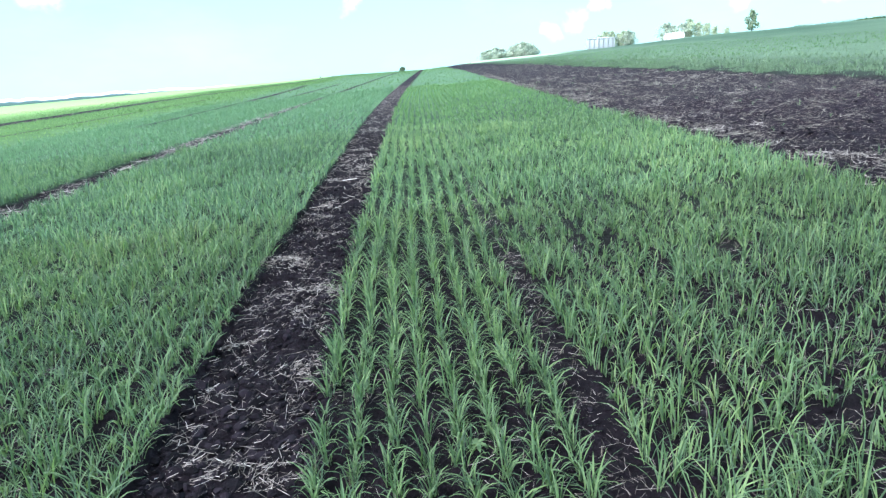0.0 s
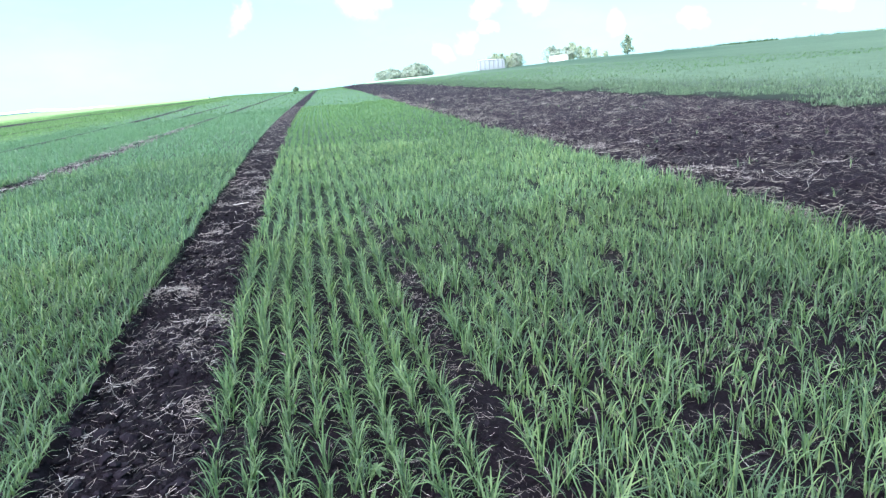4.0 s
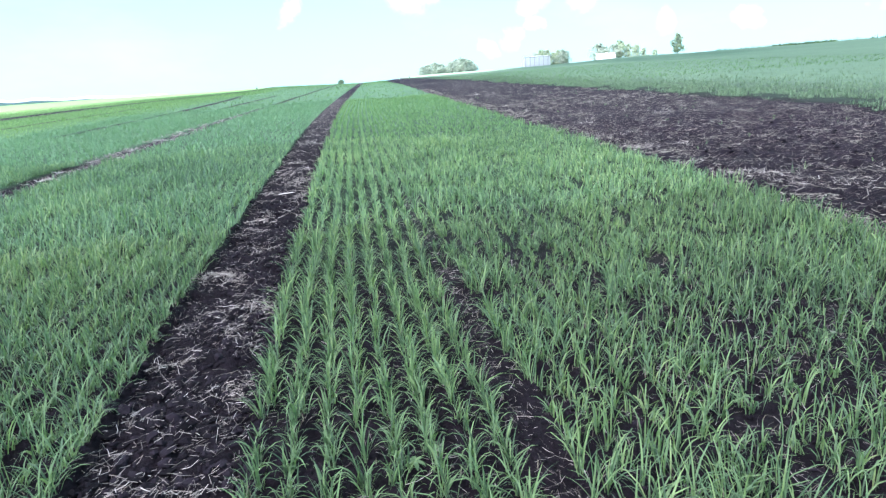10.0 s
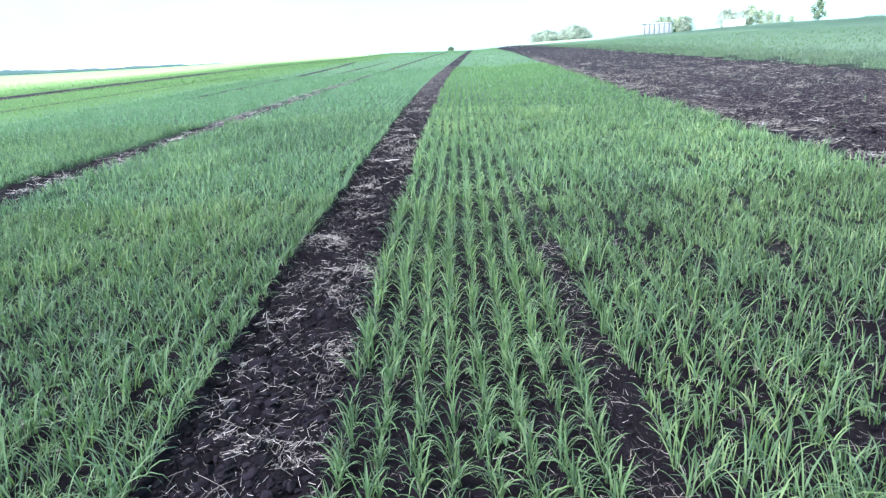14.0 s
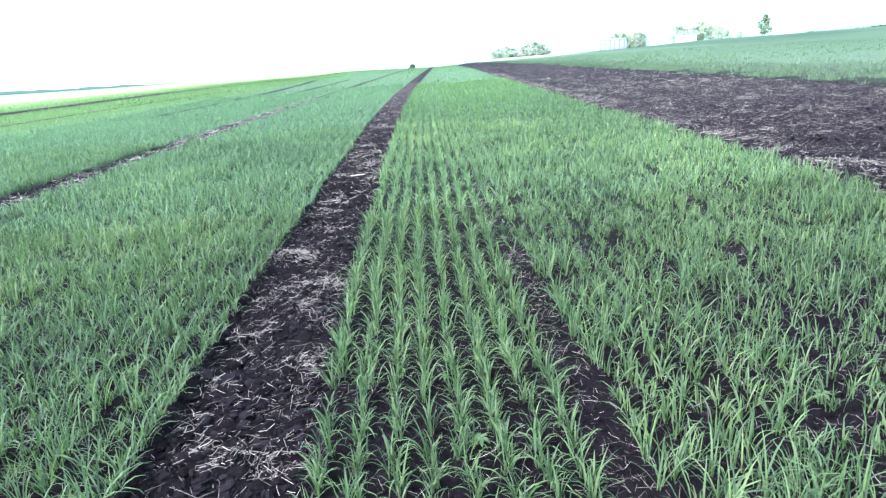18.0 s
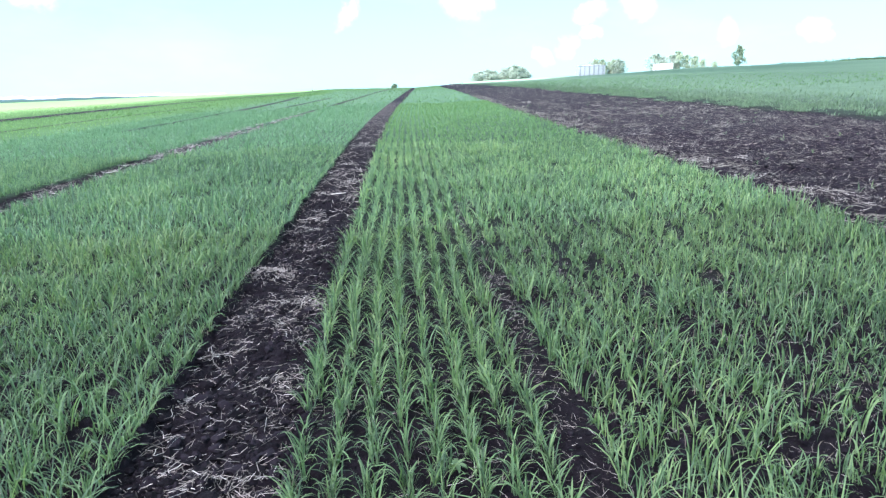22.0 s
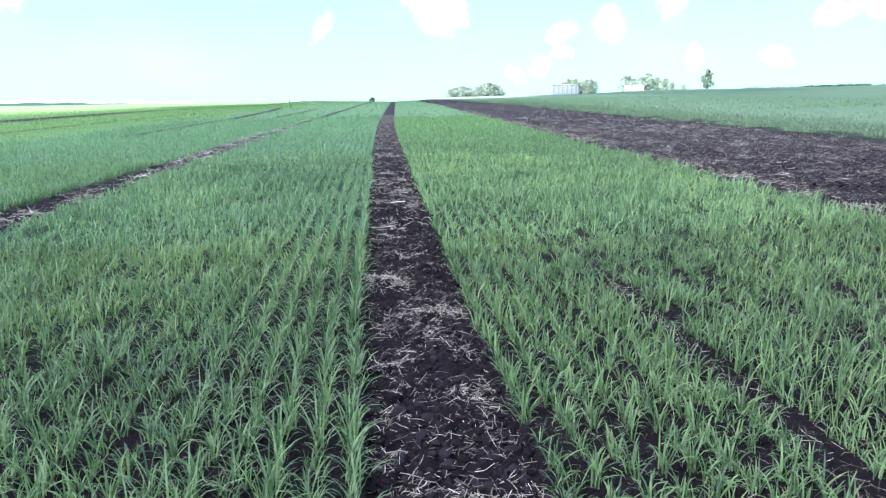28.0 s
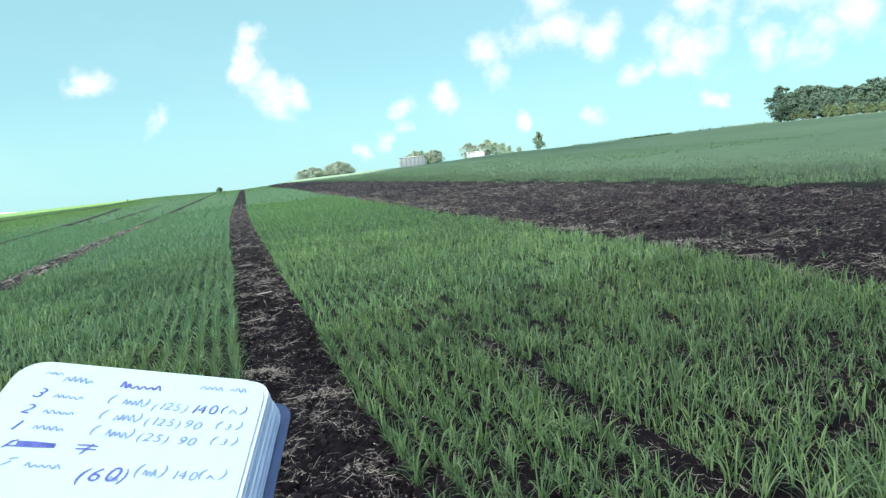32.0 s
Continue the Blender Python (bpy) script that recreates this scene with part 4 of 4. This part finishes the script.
# ---- trees ----
def limb(bm, a, b, r0, r1, sides=6):
    a, b = Vector(a), Vector(b)
    m = Matrix.Translation((a + b) / 2) @ (b - a).to_track_quat("Z", "Y").to_matrix().to_4x4()
    bmesh.ops.create_cone(bm, cap_ends=True, segments=sides, radius1=r0, radius2=r1, depth=(b - a).length, matrix=m)


def make_tree(name, label, height, width, slim, mat, seed, leaves=1500, group="", foot=0.18, spray=0.046):
    """A tapered trunk with limbs and a crown of leaf sprays in uneven clumps."""
    g = np.random.default_rng(seed)
    top = thing(name, label, "tree" if name != "bush" else "bush", group=group)
    bm = bmesh.new()
    limb(bm, (0, 0, -1.0), (0, 0, height * 0.45), height * 0.028, height * 0.018)
    limb(bm, (0, 0, height * 0.44), (height * 0.02, 0, height * 0.85), height * 0.018, height * 0.005)
    cent = []
    n = 12
    for i in range(n):
        h = height * (foot + 0.12 + (0.82 - foot) * (i + 0.5) / n)
        k = (h / height - foot) / (1 - foot)
        prof = width * 0.5 * (math.sin(math.pi * min(1, 0.12 + 0.86 * k)) ** 0.7 if not slim else math.sin(math.pi * min(1, 0.22 + 0.74 * k)) ** 0.8)
        a = i * 2.4 + g.uniform(-0.4, 0.4)
        for s in range(3):
            d = prof * g.uniform(0.15, 0.85)
            aa = a + s * 2.1
            cent.append((d * math.cos(aa), d * math.sin(aa), h + g.uniform(-0.05, 0.05) * height, prof * g.uniform(0.35, 0.6)))
        d = prof * 0.6
        limb(bm, (0, 0, h - height * 0.10), (d * math.cos(a), d * math.sin(a), h), height * 0.009, height * 0.003, 5)
    part("trunk", bm_mesh("trunk", bm, M_BARK), top)
    cent = np.array(cent)
    c = cent[g.integers(0, len(cent), leaves)]
    d = g.normal(0, 1, (leaves, 3))
    d /= np.linalg.norm(d, axis=1)[:, None]
    p = c[:, :3] + d * (c[:, 3:] * g.uniform(0.35, 1.05, (leaves, 1))) * np.array([1, 1, 0.8])
    size = height * spray * g.uniform(0.5, 1.3, (leaves, 1))
    e1 = g.normal(0, 1, (leaves, 3))
    e1 /= np.linalg.norm(e1, axis=1)[:, None]
    e2 = np.cross(e1, g.normal(0, 1, (leaves, 3)))
    e2 /= np.linalg.norm(e2, axis=1)[:, None]
    V = np.stack([p - e1 * size, p - e2 * size * 0.7, p + e1 * size * 1.1, p + e2 * size * 0.8], 1).reshape(-1, 3)
    part("crown", mesh_from("crown", V, np.arange(4 * leaves).reshape(-1, 4), mat=mat), top)
    return top


def place(az, dist, sink=0.0):
    x, y = dist * math.sin(radians(az)), dist * math.cos(radians(az))
    return x, y, float(terrain(x, y)) - sink


def stand(az, dist, sink=0.0, turn=0.0, k=1.0, kz=None):
    x, y, z = place(az, dist, sink)
    return Matrix.LocRotScale((x, y, z), Euler((0, 0, turn)), (k, k, kz or k))


KINDS = {
    "round": make_tree("tree", "rounded broad-leaved tree in full leaf", 10, 9, False, M_LEAF_HAZE, 1, 1700, foot=0.02, spray=0.032),
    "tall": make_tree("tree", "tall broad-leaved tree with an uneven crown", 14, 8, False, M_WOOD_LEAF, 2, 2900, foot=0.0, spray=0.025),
    "pale": make_tree("tree", "broad-leaved tree with its green paled for haze", 9, 7, False, M_LEAF_LIGHT, 3, 1300, foot=0.02, spray=0.034),
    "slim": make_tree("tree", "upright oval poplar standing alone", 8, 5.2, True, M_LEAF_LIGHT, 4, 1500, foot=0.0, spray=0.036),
    "bush": make_tree("bush", "low rounded pale green bush", 3, 4, False, M_BUSH_LEAF, 5, 1000, foot=0.0, spray=0.034),
    "lone": make_tree("bush", "small rounded bush", 3, 4, False, M_LEAF_LIGHT, 6, 600, foot=0.0, spray=0.11),
}
used = set()


def plant(kind, m, label="", group=""):
    if kind in used:
        ob = copy_thing(KINDS[kind], m)
    else:
        ob = KINDS[kind]
        ob.matrix_basis = m
        used.add(kind)
    return tagged(ob, label, group=group)


g = np.random.default_rng(11)
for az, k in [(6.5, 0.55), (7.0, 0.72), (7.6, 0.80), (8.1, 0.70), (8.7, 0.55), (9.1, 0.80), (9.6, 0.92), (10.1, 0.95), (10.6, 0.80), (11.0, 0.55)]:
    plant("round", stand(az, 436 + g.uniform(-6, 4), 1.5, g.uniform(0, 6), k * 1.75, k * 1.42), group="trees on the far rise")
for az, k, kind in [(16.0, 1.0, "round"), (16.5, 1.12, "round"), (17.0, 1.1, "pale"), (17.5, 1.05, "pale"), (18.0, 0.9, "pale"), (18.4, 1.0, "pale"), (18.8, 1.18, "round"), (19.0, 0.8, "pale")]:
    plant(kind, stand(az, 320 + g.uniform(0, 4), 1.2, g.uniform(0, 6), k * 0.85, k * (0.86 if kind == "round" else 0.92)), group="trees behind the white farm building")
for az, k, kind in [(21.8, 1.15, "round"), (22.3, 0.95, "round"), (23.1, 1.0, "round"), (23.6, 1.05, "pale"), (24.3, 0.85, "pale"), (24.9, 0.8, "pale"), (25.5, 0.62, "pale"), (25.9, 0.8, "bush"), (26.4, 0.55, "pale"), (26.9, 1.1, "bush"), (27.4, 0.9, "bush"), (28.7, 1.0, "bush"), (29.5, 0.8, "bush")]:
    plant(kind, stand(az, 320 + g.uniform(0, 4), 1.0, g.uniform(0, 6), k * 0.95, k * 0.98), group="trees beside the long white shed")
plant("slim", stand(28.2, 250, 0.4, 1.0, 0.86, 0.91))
for i in range(30):
    az = 47.7 + i * 0.46 + g.uniform(-0.2, 0.2)
    plant("tall", stand(az, 188 + g.uniform(-3, 9), 0.5, g.uniform(0, 6), 0.95 * g.uniform(0.85, 1.15), (0.82 + 0.006 * i) * g.uniform(0.82, 1.12)), group="edge of the wood on the slope")
for i in range(12):
    az = 48.6 + i * 1.0 + g.uniform(-0.3, 0.3)
    plant("bush", stand(az, 181 + g.uniform(-2, 2), 0.2, g.uniform(0, 6), g.uniform(1.0, 1.9)), "green bush at the foot of the wood", group="bushes at the foot of the wood")


def lone(az, top, wide, dist, label):
    """A bush whose top stands at the angle given above the level of the eye."""
    x, y, z = place(az, dist, 0.1)
    tall = 1.43 + dist * math.tan(radians(top)) - z
    k = radians(wide) * dist / 4
    plant("lone", Matrix.LocRotScale((x, y, z), Euler((0, 0, az)), (k, k, tall / 3.0)), label, group="lone bushes on the crest")


lone(-0.75, 0.95, 0.6, 150, "small lone rounded tree on the crest")
for az, top, wide in [(-7.95, 0.86, 0.3), (2.9, 1.1, 0.25), (4.4, 1.12, 0.22), (5.3, 1.15, 0.22)]:
    lone(az, top, wide, 150, "tiny dark bush on the skyline")

# low scrub along the crest of the slope
scrub = thing("scrub", "thin dark line of low scrub along the crest", "scrub", kind="stuff")
ha = np.radians(np.concatenate([g.uniform(35.2, 39.5, 700), g.uniform(31, 47.5, 500)]))
hd = np.interp(np.degrees(ha), FAR_AZ, FAR_R) - 1 + g.uniform(-1, 1, len(ha))
hx, hy = hd * np.sin(ha), hd * np.cos(ha)
part("leaves", mesh_from("leaves", *plant_blades(np.stack([hx, hy, terrain(hx, hy) - 0.45], -1), 3, 2, 0.95, 0.20, 0.3), mat=M_BLUE), scrub, kind="stuff")

# far woods along the left horizon, in one long uneven mass
azs = np.radians(np.arange(-95, -5, 0.05))
fall = np.interp(np.degrees(azs), [-95, -50, -33, -24, -14, -5], [1, 1, 0.85, 0.6, 0.45, 0.3])
hgt = (13 + 2.2 * fbm(np.degrees(azs) * 0.7, azs * 0, 40, 3) + 0.5 * fbm(np.degrees(azs) * 4, azs * 0, 50, 2)) * fall
ringv = []
for dist, f in ((1700, 0.0), (1695, 0.6), (1702, 0.92), (1716, 1.0), (1740, 0.85), (1750, 0.0)):
    ringv.append(np.stack([dist * np.sin(azs), dist * np.cos(azs), terrain(1700 * np.sin(azs), 1700 * np.cos(azs)) - 1 + hgt * f * 1.7], -1))
n = len(azs)
V = np.concatenate(ringv)
Q = [[r * n + i, r * n + i + 1, (r + 1) * n + i + 1, (r + 1) * n + i] for r in range(5) for i in range(n - 1)]
tagged(new("distant_wood", mesh_from("distant_wood", V, Q, mat=M_WOOD_HAZE, smooth=True)), "long wood along the far horizon, haze blue in its colour", "wood", kind="stuff")


# ---- white farm buildings on the rise ----
def farm_building(label, az, dist, length, height, depth, posts, roof_h):
    x, y, z = place(az, dist, 0.3)
    top = thing("farm_building", label, "building", at=(x, y, z))
    top.rotation_euler = (0, 0, -radians(az))
    bm = bmesh.new()
    box_bm(bm, (length, depth, height), Matrix.Translation((0, 0, height / 2)), 0.05)
    part("wall", bm_mesh("wall", bm, M_WHITEWASH), top, "greyed whitewashed wall")
    bm = bmesh.new()
    box_bm(bm, (length + 0.6, depth + 0.6, 0.12), Matrix.Translation((0, 0, height + 0.06)), 0.03)
    v = bmesh.ops.create_cone(bm, cap_ends=True, segments=4, radius1=1, radius2=0.2, depth=roof_h, matrix=Matrix.Translation((0, 0, height + 0.12 + roof_h / 2)) @ Matrix.Diagonal((length * 0.7, depth * 0.7, 1, 1)) @ Matrix.Rotation(math.pi / 4, 4, "Z"))
    part("roof", bm_mesh("roof", bm, M_ROOF), top)
    for i in range(posts):
        bm = bmesh.new()
        px = -length / 2 + length * (i + 0.5) / posts
        box_bm(bm, (0.24, 0.3, height + 0.3), Matrix.Translation((px, -depth / 2 - 0.2, height / 2 + 0.05)), 0.03)
        part("post", bm_mesh("post", bm, M_POST), top, "grey weathered post")
    return top


farm_building("long white farm building with grey posts along its front", 16.58, 312, 12.5, 4.5, 6, 6, 0.3)
farm_building("low white shed with a pale roof beside trees", 22.42, 312, 8.6, 2.6, 5, 4, 0.2)

# ---- unseen cloud, added out of view to shade the near fields ----
HIGH = 115.0
OFF = SUN_DIR * (HIGH / SUN_DIR.z)
# Outline cut to shade fields, slope and buildings but leave far trees sunlit.
edge = [(-28, -70), (-28.5, 15), (-29.5, 50), (-35, 105), (-40, 155), (0, 178), (40, 175), (62, 230), (81, 311), (121, 296), (120, 256), (98, 190), (138, 190), (152, 172), (137, 124), (158, 70), (145, -60), (100, -200), (20, -230)]
pts2 = []
for i, (ax, ay) in enumerate(edge):
    bx, by = edge[(i + 1) % len(edge)]
    for k in range(8):
        s = k / 8
        px, py = ax + (bx - ax) * s, ay + (by - ay) * s
        w = 3 * float(fbm(np.array([px * 0.03]), np.array([py * 0.03]), 60, 3)[0])
        pts2.append((px + w, py + w))
bm = bmesh.new()
rings = []
for f, h in ((1.0, 0.0), (0.98, 10.0), (0.9, 26.0), (0.6, 42.0), (0.25, 50.0)):
    rings.append([bm.verts.new((px * f + OFF.x, py * f + OFF.y, HIGH + h + 14 * float(fbm(np.array([px * 0.02]), np.array([py * 0.02 + h]), 61, 3)[0]) * (h > 0))) for px, py in pts2])
for a, b in zip(rings, rings[1:]):
    for i in range(len(a)):
        bm.faces.new((a[i], a[(i + 1) % len(a)], b[(i + 1) % len(a)], b[i]))
bm.faces.new(rings[-1])
bm.faces.new(rings[0][::-1])
tagged(new("cloud", bm_mesh("cloud", bm, M_CLOUD, True)), "broad cloud added out of view to shade the near fields", "cloud", kind="structure")


# ---- the open notebook held up beside the path's end ----
NOTE = thing("notebook", "open white notebook with blue handwriting and a blue cover", "notebook")
NOTE.matrix_world = pose(-1.1767, 0.1564, 1.4013, 24.39, 13.47, -12.39) @ Matrix.Scale(0.65, 4)
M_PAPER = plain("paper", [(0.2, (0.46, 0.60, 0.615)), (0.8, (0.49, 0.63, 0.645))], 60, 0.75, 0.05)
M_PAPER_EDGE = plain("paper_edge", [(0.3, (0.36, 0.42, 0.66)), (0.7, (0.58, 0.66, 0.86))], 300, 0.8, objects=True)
M_COVER = plain("blue_cover", [(0.2, (0.015, 0.05, 0.16)), (0.8, (0.03, 0.08, 0.24))], 40, 0.4, 0.1)
M_INK = plain("blue_ink", [(0.2, (0.05, 0.07, 0.38)), (0.8, (0.14, 0.17, 0.55))], 200, 0.5)
M_INK_FAINT = plain("faint_blue_ink", [(0.2, (0.17, 0.24, 0.56)), (0.8, (0.24, 0.34, 0.60))], 200, 0.5)
PW, PH = 0.1104, 0.150
pen = np.random.default_rng(23)


def sheet(w, h, t, z, x, radius=0.008, dip=0.0):
    """A stack of leaves with rounded corners; its top left corner lies at the origin."""
    bm = bmesh.new()
    ring = []
    for cx, cy, a0 in ((radius, -radius, 90), (radius, -h + radius, 180), (w - radius, -h + radius, 270), (w - radius, -radius, 0)):
        for k in range(6):
            a = radians(a0 + 18 * k)
            px, py = cx + radius * math.cos(a), cy + radius * math.sin(a)
            ring.append(bm.verts.new((x + px, py - dip * px / w, z)))
    f = bm.faces.new(ring)
    got = bmesh.ops.extrude_face_region(bm, geom=[f])
    for v in got["geom"]:
        if isinstance(v, bmesh.types.BMVert):
            v.co.z -= t
    bmesh.ops.recalc_face_normals(bm, faces=bm.faces)
    return bm


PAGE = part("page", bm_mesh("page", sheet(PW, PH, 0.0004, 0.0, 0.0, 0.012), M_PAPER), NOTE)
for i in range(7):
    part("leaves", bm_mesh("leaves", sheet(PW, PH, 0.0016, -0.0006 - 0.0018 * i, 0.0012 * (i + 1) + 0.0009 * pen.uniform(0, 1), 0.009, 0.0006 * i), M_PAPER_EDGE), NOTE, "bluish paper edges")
part("cover", bm_mesh("cover", sheet(PW + 0.006, PH + 0.004, 0.0016, -0.0136, 0.0068), M_COVER), NOTE, "dark blue cover")


def stroke(points, width=0.0007, faint=False):
    """One pen line over the page, thinner at its ends."""
    P = np.array(points, float)
    d = np.gradient(P, axis=0)
    d /= np.linalg.norm(d, axis=1)[:, None] + 1e-9
    w = width * 0.5 * (0.55 + 0.45 * np.sin(np.linspace(0.25, 2.9, len(P))))[:, None]
    side = np.stack([-d[:, 1], d[:, 0]], -1) * w
    V = np.concatenate([np.column_stack([P + side, np.full(len(P), 0.0003)]), np.column_stack([P - side, np.full(len(P), 0.0003)])])
    n = len(P)
    part("ink_line", mesh_from("ink_line", V, [[i, i + n, i + n + 1, i + 1] for i in range(n - 1)], mat=M_INK_FAINT if faint else M_INK), PAGE)


def scribble(x0, x1, y, height, waves, faint=True, width=0.0006):
    """A run of joined-up writing that cannot be read."""
    n = 2 * waves + 1
    kx = np.linspace(x0, x1, n) + pen.uniform(-0.25, 0.25, n) * (x1 - x0) / n
    ky = y + height * np.where(np.arange(n) % 2, pen.uniform(0.5, 1.0, n), pen.uniform(0.0, 0.2, n))
    k, fine = np.arange(n), np.linspace(0, n - 1, 5 * n)
    ease = np.floor(fine) + (1 - np.cos(np.pi * (fine % 1))) / 2
    stroke(np.stack([np.interp(fine, k, kx), np.interp(ease, k, ky)], -1), width, faint)


def bracket(x, y, height, way, faint=True):
    k = np.linspace(-1, 1, 9)
    stroke(np.stack([x + 0.0010 * k - way * 0.0012 * (k * k - 0.5), y + height * 0.5 * (k + 1)], -1), 0.0006, faint)


def written(text, x, y, size, faint=False):
    for c in text:
        cu = bpy.data.curves.new("writing", "FONT")
        cu.body, cu.size, cu.shear, cu.offset = c, size * pen.uniform(0.94, 1.06), 0.28 + pen.uniform(-0.08, 0.08), -0.00004
        tmp = bpy.data.objects.new("writing", cu)
        scene.collection.objects.link(tmp)
        me = bpy.data.meshes.new_from_object(tmp.evaluated_get(bpy.context.evaluated_depsgraph_get()))
        bpy.data.objects.remove(tmp)
        me.materials.append(M_INK_FAINT if faint else M_INK)
        ob = part("writing", me, PAGE)
        ob.matrix_local = Matrix.Translation((x, y + pen.uniform(-0.0003, 0.0003), 0.0003)) @ Matrix.Rotation(pen.uniform(-0.12, 0.06), 4, "Z")
        x += size * (0.62 if c not in "()1" else 0.42)


# heading
scribble(0.012, 0.020, -0.0085, 0.002, 3)
scribble(0.021, 0.034, -0.0125, 0.004, 5)
scribble(0.046, 0.051, -0.0130, 0.0048, 2, False, 0.0011)
scribble(0.0515, 0.0640, -0.0130, 0.0035, 4, False, 0.0009)
scribble(0.081, 0.091, -0.0095, 0.0036, 4)
scribble(0.094, 0.102, -0.0092, 0.0030, 3)
# three lines of amounts
for y, number, amount, last in ((-0.0222, "3", "140", ""), (-0.0315, "2", "90", "3"), (-0.0405, "1", "90", "3")):
    written(number, 0.0125, y - 0.001, 0.0085)
    scribble(0.0215, 0.034, y - 0.0005, 0.0026, 5)
    bracket(0.0455, y - 0.0012, 0.0058, -1)
    scribble(0.0505, 0.0590, y - 0.0014, 0.0046, 4)
    bracket(0.0605, y - 0.0016, 0.0058, 1)
    written("(125)" if number != "1" else "(25)", 0.0630, y - 0.0022, 0.0064, True)
    written(amount, 0.0795, y - 0.0024, 0.0078 if last == "" else 0.0066, last != "")
    bracket(0.0945, y - 0.0016, 0.0052, -1, last != "")
    if last:
        written(last, 0.0972, y - 0.0012, 0.0052, True)
    else:
        scribble(0.0968, 0.1005, y - 0.001, 0.0026, 1, True)
    bracket(0.1035, y - 0.0010, 0.0052, 1, last != "")
# a crossed-out line and a crossed sign
for k in range(5):
    stroke([(0.0165 + 0.0035 * (k > 0), -0.0502 + 0.0006 * k), (0.027, -0.0497 + 0.0005 * k), (0.0345, -0.0494 + 0.0004 * k)], 0.0010)
stroke([(0.0155, -0.0515), (0.0180, -0.0478), (0.0200, -0.0470)], 0.0008)
for k in range(2):
    stroke([(0.0425, -0.0493 + 0.0020 * k), (0.0465, -0.0490 + 0.0019 * k), (0.0505, -0.0490 + 0.0017 * k)], 0.0008)
stroke([(0.0450, -0.0520), (0.0468, -0.0488), (0.0485, -0.0462)], 0.0008)
# the last line
stroke([(0.0195, -0.0598), (0.0222, -0.0575), (0.0210, -0.0565), (0.0240, -0.0555)], 0.0006, True)
scribble(0.0275, 0.0410, -0.0600, 0.0026, 5)
written("(60", 0.0478, -0.0640, 0.0098)
scribble(0.0605, 0.0640, -0.0640, 0.0030, 2)
bracket(0.0655, -0.0648, 0.0075, 1, False)
bracket(0.0700, -0.0612, 0.0068, -1)
scribble(0.0720, 0.0770, -0.0602, 0.0042, 3)
bracket(0.0795, -0.0608, 0.0066, 1)
written("140", 0.0825, -0.0608, 0.0066, True)
bracket(0.0945, -0.0600, 0.0052, -1)
scribble(0.0965, 0.1000, -0.0595, 0.0026, 1)
bracket(0.1030, -0.0595, 0.0054, 1)
